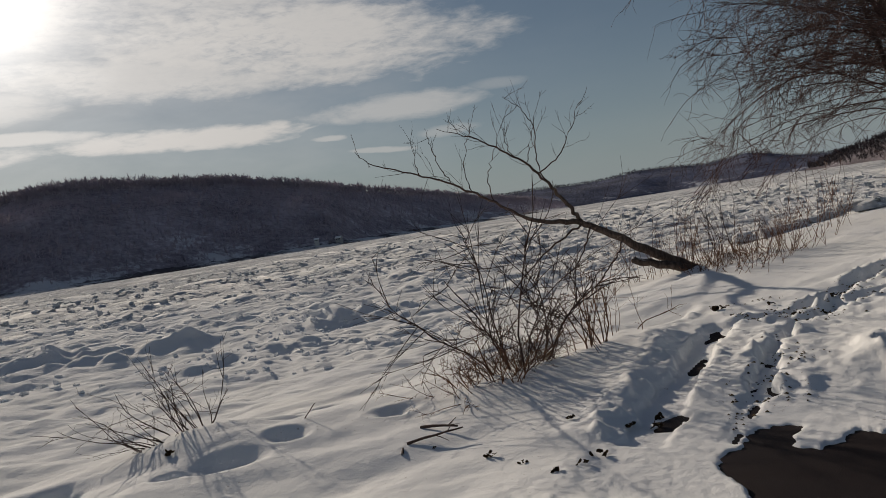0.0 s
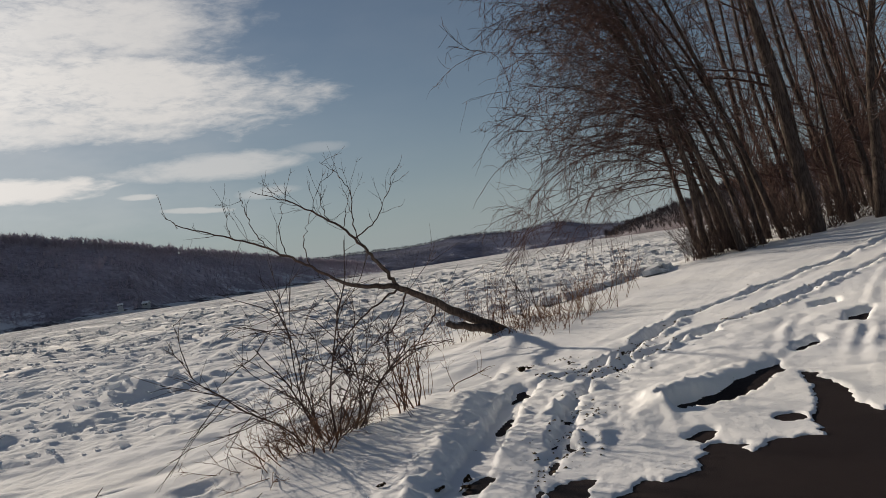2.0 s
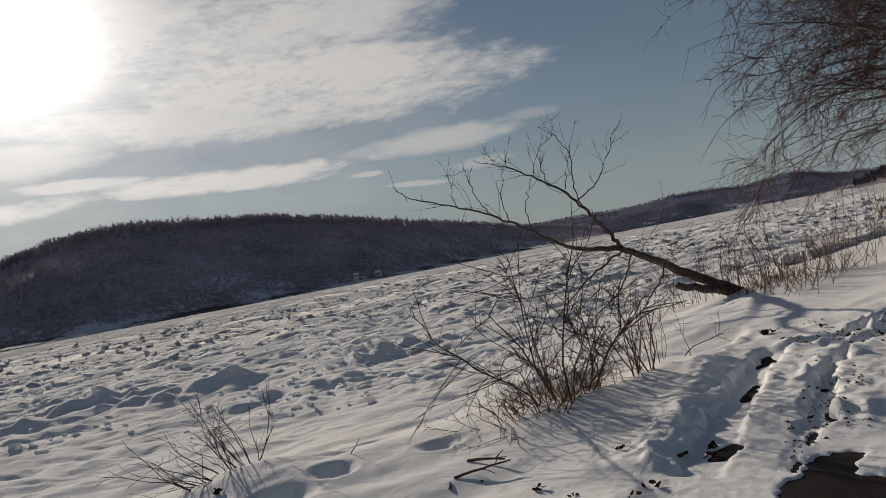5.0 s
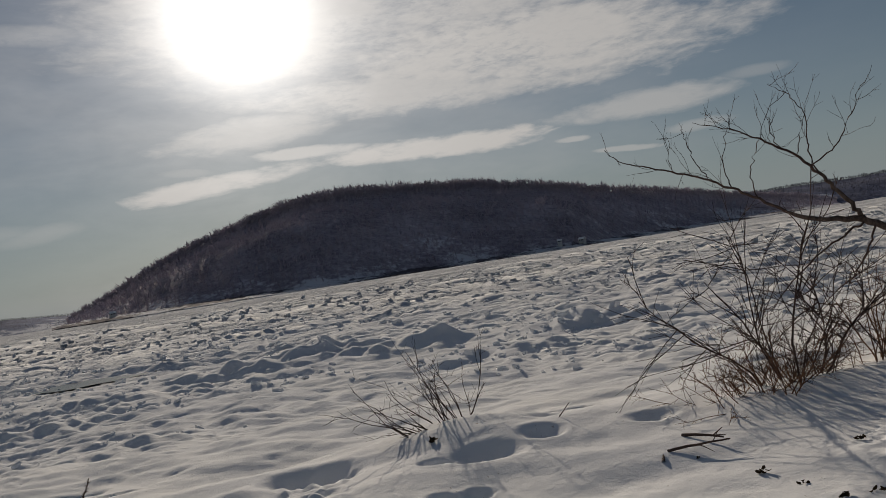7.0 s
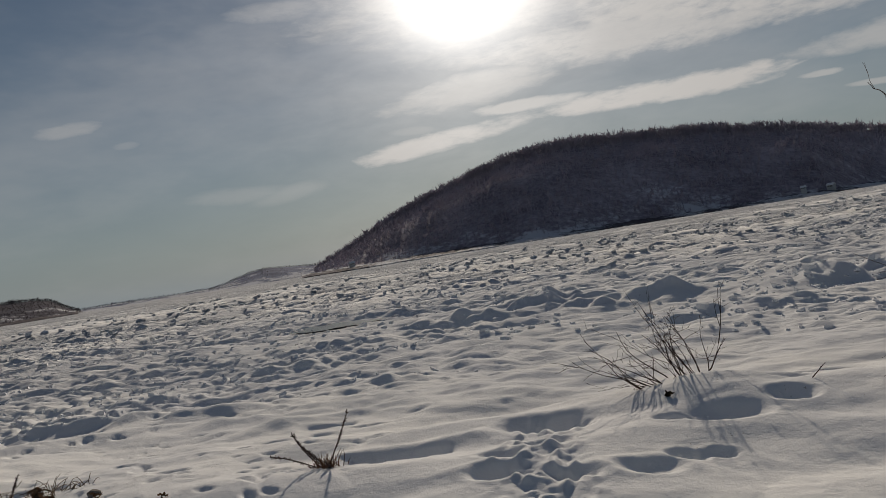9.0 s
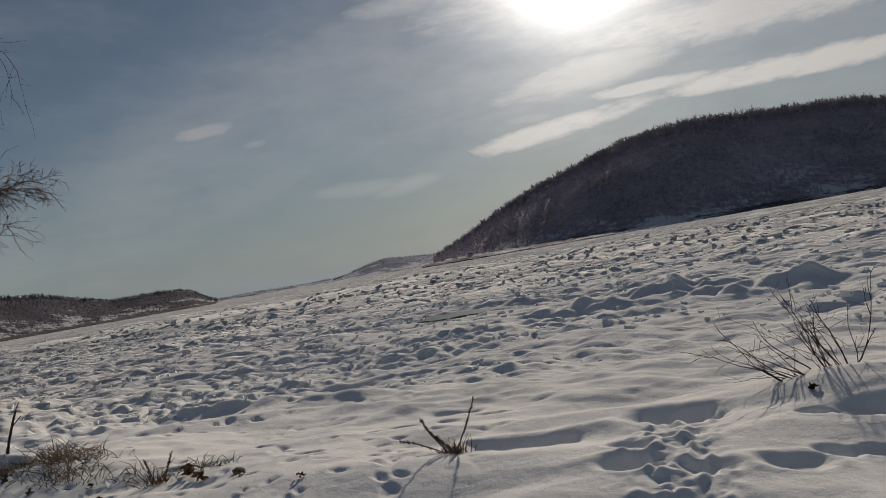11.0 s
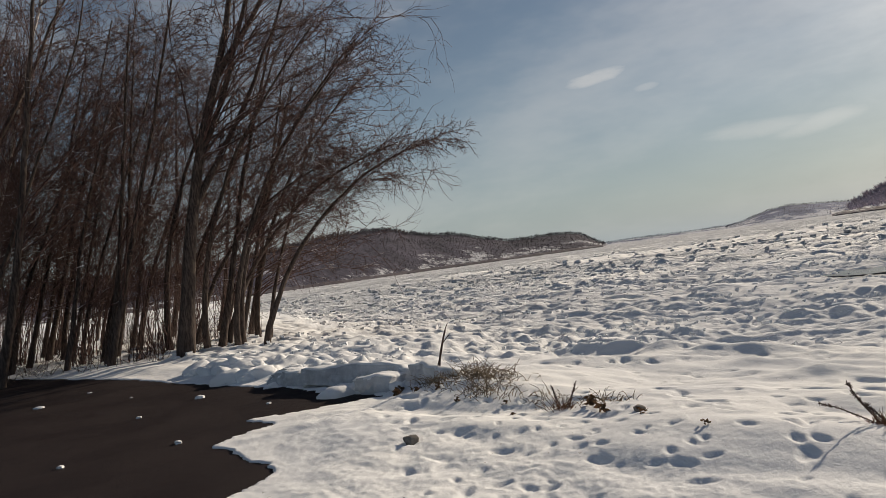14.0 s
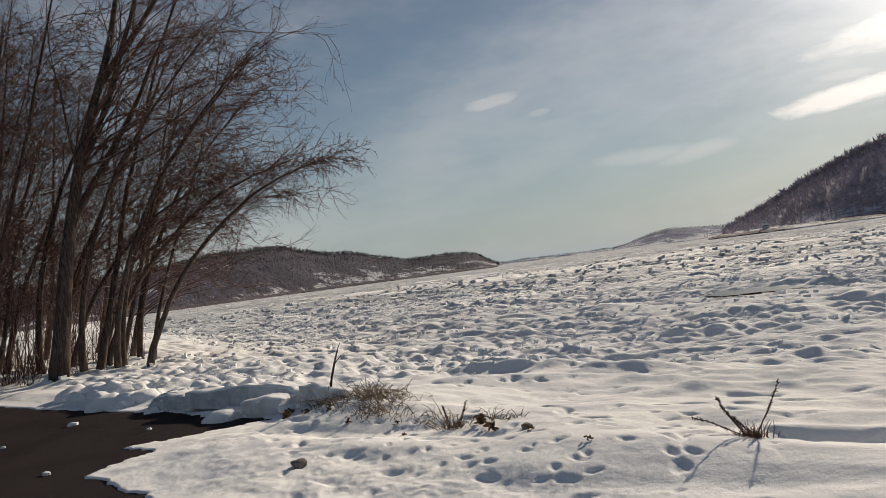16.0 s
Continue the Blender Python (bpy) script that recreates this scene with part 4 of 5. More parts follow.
    spots = [(18.0, 12.7), (18.6, 14.5), (17.7, 13.6), (18.8, 13.5), (19.4, 13.0), (20.4, 12.9), (20.8, 13.7), (21.9, 12.7), (22.4, 13.6), (23.5, 12.6), (24.6, 13.4), (23.0, 15.2), (26.0, 12.9), (27.2, 13.6),
             (25.0, 15.8), (29.0, 14.6), (31.0, 13.5), (28.5, 17.0), (33.0, 16.0), (29.5, 11.8), (24.0, 14.2), (26.4, 14.8), (27.8, 12.2), (30.4, 12.6), (32.0, 14.8), (34.0, 13.4), (36.0, 15.0), (25.4, 12.2)]
    spots += [(x + rng.normal(0, 0.6), x * rng.uniform(0.43, 0.53)) for x in np.linspace(27.5, 46.0, 18)]
    for i, (x, y) in enumerate(spots):
        plant_tree(x, y, kinds[i % 4] if x < 21.5 else upright[i % 2], rng.uniform(-22, 22), rng.uniform(0.85, 1.15) * (0.65 if i > 24 else 1.0), "bare tree leaning over the shore, fine hanging twigs", group)
    straight = tree_meshes(50, 14.0, 0.22, (-0.05, 0.06), limbs=20, boughs=8, twigs=4, low=0.3, arch=0.7)
    for x, y, turn, size in ((20.9, 12.3, 0, 1.0), (23.6, 11.7, 120, 0.85), (25.6, 11.6, 220, 0.9)):
        plant_tree(x, y, straight, turn, size, "thick upright trunk beside the snowy road", group)


make_woods()


def thicket(name, label, category, places, seed, high, stems, mt, lean=(0, 0, 0), girth=0.006, branchy=2, fan=0.5):
    """Many thin stems as one object."""
    rng = np.random.default_rng(seed)
    t = Tubes()
    x0, y0 = places[0]
    z0 = height(x0, y0)
    for _ in range(stems):
        px, py = places[rng.integers(len(places))]
        px, py = px + rng.normal(0, 0.25), py + rng.normal(0, 0.2)
        z = height(px, py) - 0.05
        h = high * rng.uniform(0.4, 1.1)
        way = np.array([rng.normal(0, fan * 0.5), rng.normal(0, fan * 0.5), 1.0]) + np.array(lean)
        line = bend(rng, (px - x0, py - y0, z - z0), way, h, 6, 0.07)
        t.add(line, np.linspace(girth, girth * 0.35, 6), 3)
        for _ in range(branchy):
            p, d = at(line, rng.uniform(0.3, 0.95))
            t.add(bend(rng, p, d / np.linalg.norm(d) + rng.normal(0, 0.5, 3), h * rng.uniform(0.12, 0.35), 4, 0.1), np.linspace(girth * 0.6, girth * 0.25, 4), 3)
    ob = new(name, t.mesh(name, mt))
    ob.location = (x0, y0, z0)
    return tagged(ob, label, category, kind="stuff" if category == "undergrowth" else "")


def shrub(x, y, seed, stems, high, mt, label, lean=(0, 0, 0), fan=0.6, girth=0.010, side=7, twigs=4, wide=0.2, name="shrub", group="", splay=0.65, reach=1.0):
    """A leafless shrub: every stem with its twigs is a part."""
    rng = np.random.default_rng(seed)
    ob = tagged(new(name), label, "shrub", group)
    z0 = height(x, y)
    ob.location = (x, y, z0)
    for _ in range(stems):
        px, py = rng.normal(0, wide), rng.normal(0, wide * 0.7)
        h = high * rng.uniform(0.5, 1.08)
        way = np.array([px / (wide + 0.01) * fan * 0.35 + rng.normal(0, fan * 0.3), rng.normal(0, fan * 0.3), 1.0]) + np.array(lean)
        line = bend(rng, (px, py, height(x + px, y + py) - z0 - 0.06), way, h, 8, 0.14)
        t = Tubes()
        g = girth * rng.uniform(0.6, 1.2)
        t.add(line, np.linspace(g, g * 0.3, 8), 5)
        for _ in range(side):
            p, d = at(line, rng.uniform(0.15, 0.97))
            length = h * rng.uniform(0.15, 0.42) * reach
            b = bend(rng, p, d / np.linalg.norm(d) + rng.normal(0, splay, 3), length, 5, 0.1)
            t.add(b, np.linspace(g * 0.5, g * 0.22, 5), 3)
            for _ in range(twigs):
                p2, d2 = at(b, rng.uniform(0.2, 1.0))
                t.add(bend(rng, p2, d2 / np.linalg.norm(d2) + rng.normal(0, 0.5, 3), length * rng.uniform(0.2, 0.5), 3, 0.1), (g * 0.28, g * 0.22, g * 0.15), 3)
        part("stem", t.mesh("stem", mt), ob)
    return ob


def make_shrubs():
    shrub(2.72, 6.62, 71, 10, 1.5, TWIG, "tall leafless shrub with many spreading stems in snow", fan=1.1, girth=0.012, wide=0.2, lean=(-0.12, 0, 0), side=15, twigs=5, splay=0.9, reach=1.35)
    shrub(2.35, 6.32, 62, 40, 0.62, RED_TWIG, "low tangled leafless brush poking out of snow", fan=1.9, girth=0.006, wide=0.24, side=6, lean=(-0.25, 0, 0))
    shrub(2.85, 6.6, 63, 30, 0.5, TWIG, "low tangled leafless brush poking out of snow", fan=1.8, girth=0.006, wide=0.22, side=6)
    shrub(3.68, 6.72, 64, 12, 0.95, RED_TWIG, "clump of upright reddish bare stems in snow", fan=0.45, girth=0.008, wide=0.14, side=6, twigs=2)
    shrub(4.15, 7.2, 65, 8, 0.75, RED_TWIG, "clump of upright reddish bare stems in snow", fan=0.45, girth=0.006, wide=0.2, side=4, twigs=2)
    shrub(-0.13, 6.98, 66, 16, 0.9, TWIG, "small leafless bush fanning out of a snow mound", lean=(-0.45, 0.1, 0), fan=0.9, girth=0.006, wide=0.08, side=5, twigs=3)
    shrub(-0.42, 6.86, 67, 10, 0.75, TWIG, "thin bare twigs bent low over the snow", lean=(-1.9, -0.1, 0), fan=0.7, girth=0.005, wide=0.06, side=3, twigs=2)
    shrub(8.7, 12.2, 68, 18, 1.2, RED_TWIG, "reddish bare brush round a fallen tree", fan=0.6, girth=0.007, wide=0.35, side=6, twigs=3)
    shrub(9.5, 12.1, 69, 16, 1.1, TWIG, "reddish bare brush round a fallen tree", fan=0.6, girth=0.007, wide=0.35, side=5, twigs=3)


make_shrubs()


def make_fallen_tree():
    """Its trunk leans low from the bank over the ice, limbs rising at the far end."""
    rng = np.random.default_rng(70)
    ob = tagged(new("fallen_tree"), "leafless tree fallen low across the snowy bank", "tree")
    base = np.array((8.94, 11.65, 0.0))
    ob.location = base

    def run(pts, r0, r1, sides, seed):
        p = np.array(pts, float) - base
        s = np.linspace(0, 1, len(p) * 4)
        q = np.stack([np.interp(s, np.linspace(0, 1, len(p)), p[:, k]) for k in range(3)], -1)
        q[1:-1] = (q[:-2] + q[1:-1] * 2 + q[2:]) / 4
        q[1:-1] += np.random.default_rng(seed).normal(0, 0.015, (len(q) - 2, 3))
        return q, np.linspace(r0, r1, len(q)), sides

    trunk = Tubes()
    trunk.add(*run([(9.15, 11.6, -0.15), (8.3, 11.72, 0.33), (7.54, 11.76, 0.74), (7.04, 11.75, 1.04), (6.52, 11.75, 1.31)], 0.105, 0.05, 8, 1))
    trunk.add(*run([(6.56, 11.75, 1.29), (5.8, 11.78, 1.42), (5.4, 11.8, 1.6)], 0.05, 0.026, 8, 11))
    trunk.add(*run([(6.56, 11.75, 1.29), (6.46, 11.75, 1.47), (6.15, 11.72, 1.88), (5.95, 11.7, 2.12)], 0.042, 0.026, 8, 12))
    part("trunk", trunk.mesh("trunk", BARK), ob)
    limbs = (
        ([(5.4, 11.8, 1.6), (4.97, 11.8, 1.9), (4.62, 11.8, 2.1), (4.18, 11.75, 2.32), (3.72, 11.7, 2.46), (3.21, 11.7, 2.64), (2.89, 11.7, 2.8), (2.72, 11.7, 2.98)], 0.026, 0.004, 12),
        ([(5.95, 11.7, 2.12), (5.65, 11.7, 2.44), (5.14, 11.65, 2.75), (4.65, 11.6, 3.0), (4.1, 11.6, 3.18)], 0.026, 0.004, 9),
        ([(5.96, 11.7, 2.11), (5.91, 11.85, 2.53), (6.04, 11.95, 2.89), (5.92, 12.0, 3.32), (5.74, 12.0, 3.51), (5.53, 12.0, 3.66)], 0.013, 0.003, 7),
        ([(5.86, 11.7, 2.25), (6.19, 11.55, 2.46), (6.42, 11.5, 2.78), (6.62, 11.45, 3.23), (6.86, 11.4, 3.59)], 0.013, 0.003, 7),
        ([(5.65, 11.7, 2.44), (5.75, 11.6, 2.84), (5.87, 11.5, 3.28)], 0.009, 0.003, 4),
        ([(5.43, 11.7, 2.58), (5.32, 11.8, 2.88), (5.52, 11.9, 3.16)], 0.009, 0.003, 4),
        ([(4.62, 11.8, 2.1), (4.56, 11.9, 2.42), (4.72, 11.95, 2.93), (4.96, 12.0, 3.49)], 0.010, 0.003, 5),
        ([(4.25, 11.75, 2.3), (4.05, 11.6, 2.61), (3.93, 11.55, 2.93), (3.87, 11.5, 3.09)], 0.009, 0.003, 4),
        ([(5.0, 11.8, 1.88), (4.84, 11.6, 2.28), (4.97, 11.5, 2.62), (5.21, 11.45, 3.18), (5.53, 11.4, 3.42)], 0.010, 0.003, 5),
        ([(3.72, 11.7, 2.46), (3.65, 11.6, 2.69), (3.66, 11.5, 2.96)], 0.007, 0.003, 2),
        ([(6.54, 11.75, 1.25), (5.99, 11.5, 1.05), (5.45, 11.4, 0.81), (4.93, 11.3, 0.42), (4.7, 11.3, 0.15)], 0.02, 0.005, 8),
        ([(6.69, 11.7, 1.18), (6.46, 11.6, 0.78), (6.07, 11.5, 0.5), (5.9, 11.4, 0.2)], 0.018, 0.005, 6),
        ([(7.3, 11.75, 0.85), (7.0, 11.5, 0.6), (6.6, 11.4, 0.3), (6.3, 11.3, 0.05)], 0.018, 0.006, 6))
    for k, (pts, r0, r1, n) in enumerate(limbs):
        line, rad, sides = run(pts, r0, r1, 5, 20 + k)
        t = Tubes()
        t.add(line, rad, sides)
        for _ in range(n):
            s = rng.uniform(0.2, 0.98)
            p, d = at(line, s)
            d = d / np.linalg.norm(d)
            length = rng.uniform(0.25, 0.75) * (1.15 - 0.5 * s)
            b = bend(rng, p, d * 0.8 + rng.normal(0, 0.55, 3) + np.array([0, 0, 0.35]), length, 7, 0.14, (0, 0, rng.normal(0.3, 0.4)))
            t.add(b, np.linspace(0.0045, 0.002, 7), 3)
            for _ in range(2):
                p2, d2 = at(b, rng.uniform(0.2, 0.9))
                t.add(bend(rng, p2, d2 / np.linalg.norm(d2) + rng.normal(0, 0.6, 3), length * rng.uniform(0.2, 0.5), 4, 0.15), (0.003, 0.0026, 0.0022, 0.0018), 3)
        part("limb", t.mesh("limb", TWIG), ob)
    stub = Tubes()
    line, rad, sides = run([(8.95, 11.55, -0.05), (8.14, 11.58, 0.27), (7.23, 11.62, 0.53)], 0.10, 0.055, 8, 7)
    rad[-1] = 0.004
    line[-1] = line[-2] + (line[-1] - line[-2]) * 0.15
    stub.add(line, rad, sides)
    part("snapped_limb", stub.mesh("snapped_limb", BARK), ob, "thick limb snapped off short")


make_fallen_tree()

# dry stems and reeds along the east shore, brush at the feet of the trees, saplings in the stands
thicket("reeds", "dry thin weed stems along the snowy shore", "undergrowth", [(8.6, 11.0), (9.8, 11.6), (10.8, 12.2), (11.8, 12.6), (13.0, 13.4), (14.5, 14.0), (9.4, 10.4)], 81, 0.85, 120, RED_TWIG, girth=0.005, branchy=4, fan=0.6)
thicket("brush", "tangled reddish brush and dead leaves along the snowy shore", "undergrowth", [(8.16, 10.5), (8.3, 9.9), (8.5, 9.5), (9.4, 10.7), (9.8, 10.5), (8.9, 11.3), (9.3, 11.5), (9.9, 11.4), (8.6, 10.9)], 87, 0.5, 170, RED_TWIG, girth=0.005, branchy=5, fan=1.4)
thicket("reeds", "dry thin weed stems along the snowy shore", "undergrowth", [(10.2, 10.8), (11.4, 11.2), (12.6, 11.9), (9.0, 12.6), (8.0, 12.4)], 82, 1.4, 46, RED_TWIG, girth=0.006, branchy=4, fan=0.55)
thicket("brush", "tangled brush at the feet of shoreline trees", "undergrowth", [(17.6, 13.8), (18.4, 13.0), (19.4, 13.4), (20.2, 12.4), (21.0, 13.0), (18.9, 14.6), (22.2, 12.6), (23.4, 12.8), (24.6, 12.6), (22.8, 13.8), (17.2, 13.4)], 83, 1.7, 700, TWIG, girth=0.008, branchy=5, fan=1.0)
thicket("saplings", "dense thin saplings between the riverside trees", "undergrowth", [(-23.0, 5.0), (-24.0, 3.0), (-25.0, 6.5), (-26.0, 1.0), (-27.0, 4.0), (-28.0, 7.0), (-29.0, 2.0), (-31.0, 5.0), (-33.0, 8.0), (-33.0, 1.0), (-24.5, 7.4), (-22.4, 4.2)], 84, 5.5, 260, CROWN, girth=0.012, branchy=7, fan=0.22, lean=(0.0, 0.12, 0))
thicket("brush", "tangled brush under the riverside trees", "undergrowth", [(-23.4, 6.0), (-24.5, 5.0), (-22.6, 4.4), (-24.0, 8.0), (-26.0, 7.0), (-25.0, 3.0), (-26.0, 1.0), (-27.5, 2.5), (-28.0, 0.0), (-27.0, 5.0), (-29.5, 3.5), (-30.0, 1.5), (-31.0, -1.0), (-29.0, -1.6), (-26.8, -0.8), (-30.5, 5.6), (-28.5, 6.4)], 85, 1.5, 320, TWIG, girth=0.009, branchy=5, fan=1.1)
thicket("brush", "low dark brush and fallen twigs at the edge of the stand", "undergrowth", [(-21.0, 6.6), (-21.8, 5.6), (-21.2, 4.6), (-22.4, 4.0), (-22.0, 3.0), (-23.0, 2.0), (-23.4, 0.8), (-24.2, 0.0), (-22.8, 5.2), (-24.4, 1.6)], 88, 0.7, 130, TWIG, girth=0.009, branchy=4, fan=1.8)
thicket("saplings", "tall thin saplings behind the riverside trees", "undergrowth", [(-25.0, -2.0), (-26.0, -3.4), (-28.0, -2.0), (-27.0, 0.2), (-29.0, 1.6), (-30.0, -3.6), (-31.0, 0.0), (-28.0, 3.6), (-32.0, 3.0), (-24.6, -0.6)], 89, 11.0, 230, CROWN, girth=0.016, branchy=16, fan=0.18, lean=(0.0, 0.18, 0))
thicket("saplings", "dense thin saplings between the shoreline trees", "undergrowth", [(22.0, 13.6), (24.0, 13.0), (26.0, 14.0), (25.0, 16.0), (28.0, 13.0), (30.0, 15.0), (21.0, 14.4), (27.0, 14.6), (31.0, 16.0), (34.0, 17.0), (33.0, 15.0)], 86, 5.5, 300, CROWN, girth=0.012, branchy=7, fan=0.25, lean=(-0.12, 0.12, 0))


def stick(x, y, turn, rise, length, girth, label, mt=TWIG, seed=1, name="stick", crook=0.06, tips=2):
    rng = np.random.default_rng(seed)
    a = radians(turn)
    t = Tubes()
    line = bend(rng, (0, 0, 0), (math.sin(a), math.cos(a), math.tan(radians(rise))), length, 7, crook)
    t.add(line, np.linspace(girth, girth * 0.5, 7), 6)
    for _ in range(tips):
        p, d = at(line, rng.uniform(0.4, 0.9))
        t.add(bend(rng, p, d / np.linalg.norm(d) + rng.normal(0, 0.5, 3), length * 0.3, 4, 0.1), np.linspace(girth * 0.4, girth * 0.2, 4), 4)
    ob = new(name, t.mesh(name, mt))
    ob.location = (x, y, height(x, y) + girth * 0.4)
    return tagged(ob, label, "stick")


stick(1.5, 5.66, 140, 8, 0.34, 0.013, "dark broken stick lying on the snow", seed=3)
stick(1.3, 5.36, 98, 3, 0.42, 0.011, "dark broken stick lying on the snow", seed=4)
stick(1.22, 5.2, 20, 10, 0.10, 0.012, "short dark stick end stuck in snow", seed=5, tips=0)
stick(-8.42, 5.25, -60, 72, 0.68, 0.022, "dark upright stick leaning out of the snow", seed=6, tips=3)
stick(0.75, 6.55, 150, 40, 0.22, 0.005, "thin bent twig sticking out of the snow", seed=7)


def clod(x, y, size, seed, label, mt=LEAF, flat=0.3, leaves=5):
    """A clump of matted dead leaves, curled and overlapping, each leaf a part."""
    rng = np.random.default_rng(seed)
    ob = tagged(new("leaf_clump"), label, "leaves")
    ob.location = (x, y, height(x, y) - size * 0.03)
    for _ in range(leaves):
        c = np.array([rng.normal(0, size * 0.26), rng.normal(0, size * 0.16), rng.uniform(0, size * flat)])
        turn, tip = rng.uniform(0, 6.28), rng.normal(0, 0.5)
        m = Matrix.Translation(c) @ Euler((tip, rng.normal(0, 0.5), turn)).to_matrix().to_4x4()
        l, w = size * rng.uniform(0.35, 0.6), size * rng.uniform(0.12, 0.25)
        bm = bmesh.new()
        rows = []
        for k in range(5):
            u = k / 4
            half = w * math.sin(math.pi * (0.12 + 0.8 * u))
            lift = size * 0.15 * (u - 0.5) ** 2 * 4
            rows.append([bm.verts.new(m @ Vector(((u - 0.5) * l, v * half, lift + abs(v) * half * 0.5))) for v in (-1, 0, 1)])
        for r0, r1 in zip(rows, rows[1:]):
            for k in range(2):
                bm.faces.new((r0[k], r0[k + 1], r1[k + 1], r1[k]))
        bmesh.ops.solidify(bm, geom=bm.faces[:], thickness=size * 0.02)
        me = bpy.data.meshes.new("leaf")
        bm.to_mesh(me)
        bm.free()
        me.materials.append(mt)
        part("leaf", me, ob)
    return ob


for i, (x, y, size) in enumerate(((1.68, 4.73, 0.10), (2.45, 5.02, 0.10), (1.80, 4.47, 0.06), (2.25, 4.31, 0.13), (1.86, 4.18, 0.09), (2.72, 4.70, 0.13), (2.88, 4.62, 0.15), (3.0, 4.78, 0.12),
                                  (2.05, 4.2, 0.08), (1.45, 5.2, 0.05), (5.95, 7.75, 0.2), (5.75, 7.2, 0.10), (6.4, 7.3, 0.12), (6.0, 6.5, 0.12), (6.4, 6.55, 0.14), (6.75, 6.75, 0.14), (-0.33, 6.42, 0.14))):
    clod(x, y, size * 0.8, 100 + i, "matted dark dead leaves on the snow")
for i, (x, y, size) in enumerate(((-8.54, 4.66, 0.22), (-8.2, 4.75, 0.14), (-5.35, 4.95, 0.2), (-5.12, 4.86, 0.18), (-4.6, 4.82, 0.12), (-6.1, 4.6, 0.07), (-3.8, 4.6, 0.09), (-7.9, 4.9, 0.16), (-8.9, 4.9, 0.2), (-7.2, 4.7, 0.12), (-6.6, 4.9, 0.1))):
    clod(x, y, size * 0.75, 130 + i, "clump of dead brown leaves on the snow", mt=DRY_LEAF, flat=0.5, leaves=8)


def make_litter():
    """Dark crumbs of soil and leaf along the wheel ruts."""
    rng = np.random.default_rng(150)
    vs, fs = [], []
    tet = np.array([(1, 0, -0.4), (-0.5, 0.87, -0.4), (-0.5, -0.87, -0.4), (0, 0, 0.8)])
    for pts, n, wide in ((RUT_ROAD[:6], 1500, 0.10), (RUT_ROAD_2[:5], 1000, 0.10), (RUT_SIDE, 350, 0.07), ([(5.8, 6.3), (6.3, 6.5), (6.9, 6.8)], 500, 0.16), ([(6.0, 8.1), (6.4, 7.7), (6.9, 7.8)], 200, 0.10), ([(3.4, 4.3), (4.2, 4.8), (5.0, 5.4)], 260, 0.16)):
        p = np.array(pts)
        for _ in range(n):
            s = rng.random() ** 1.2 * (len(p) - 1.001)
            if noise.noise(Vector((s * 3.6, len(p), 3.0))) < 0.12:
                continue
            i = int(s)
            x, y = p[i] * (1 - s + i) + p[i + 1] * (s - i) + rng.normal(0, wide, 2)
            k = rng.uniform(0.006, 0.026)
            c = math.cos(s * 50), math.sin(s * 50)
            q = tet * (k, k * rng.uniform(0.4, 1), k * 0.5)
            q = np.stack([q[:, 0] * c[0] - q[:, 1] * c[1], q[:, 0] * c[1] + q[:, 1] * c[0], q[:, 2]], -1)
            fs += [(len(vs) * 4 + a, len(vs) * 4 + b, len(vs) * 4 + d) for a, b, d in ((0, 1, 3), (1, 2, 3), (2, 0, 3))]
            vs.append(q + (x, y, 0))
    v = np.concatenate(vs)
    v[:, 2] += np.repeat(ground_height(v[::4, 0], v[::4, 1]), 4) + 0.008
    me = mesh_from("litter", v, np.array(fs))
    me.materials.append(LEAF)
    tagged(new("litter", me), "dark crumbs of soil and leaf along wheel ruts", "litter", kind="stuff")


make_litter()


def dry_weed(x, y, stalks, label, seed):
    """A dead weed: stalks with seed heads, and a tuft at the foot."""
    rng = np.random.default_rng(seed)
    ob = tagged(new("dry_weed"), label, "weed")
    ob.location = (x, y, height(x, y))
    for dx, dz in stalks:
        t = Tubes()
        line = bend(rng, (rng.normal(0, 0.02), rng.normal(0, 0.02), -0.03), (dx, rng.normal(0, 0.15), dz), math.hypot(dx, dz), 7, 0.05)
        t.add(line, np.linspace(0.006, 0.003, 7), 4)
        stalk = part("stalk", t.mesh("stalk", TWIG), ob)
        t = Tubes()
        for _ in range(60):
            p, d = at(line, rng.uniform(0.35, 1.0))
            t.add(bend(rng, p, d / np.linalg.norm(d) + rng.normal(0, 0.9, 3), 0.022, 3, 0.1), (0.003, 0.0035, 0.001), 3)
        part("seed_head", t.mesh("seed_head", TWIG), stalk)
    t = Tubes()
    for _ in range(80):
        t.add(bend(rng, (rng.normal(0, 0.06), rng.normal(0, 0.05), -0.02), (rng.normal(0, 0.6), rng.normal(0, 0.6), 1), rng.uniform(0.05, 0.16), 4, 0.15), (0.004, 0.004, 0.003, 0.001), 3)
    part("tuft", t.mesh("tuft", RED_TWIG), ob)
    return ob


dry_weed(-2.84, 5.27, ((-0.19, 0.34), (0.22, 0.40), (-0.5, 0.12), (-0.36, 0.2), (-0.12, 0.2), (0.08, 0.17)), "dry dark weed with seed heads in the snow", 160)
dry_weed(-5.62, 4.85, ((-0.05, 0.3), (-0.12, 0.25)), "thin dry weed standing in the snow", 161)


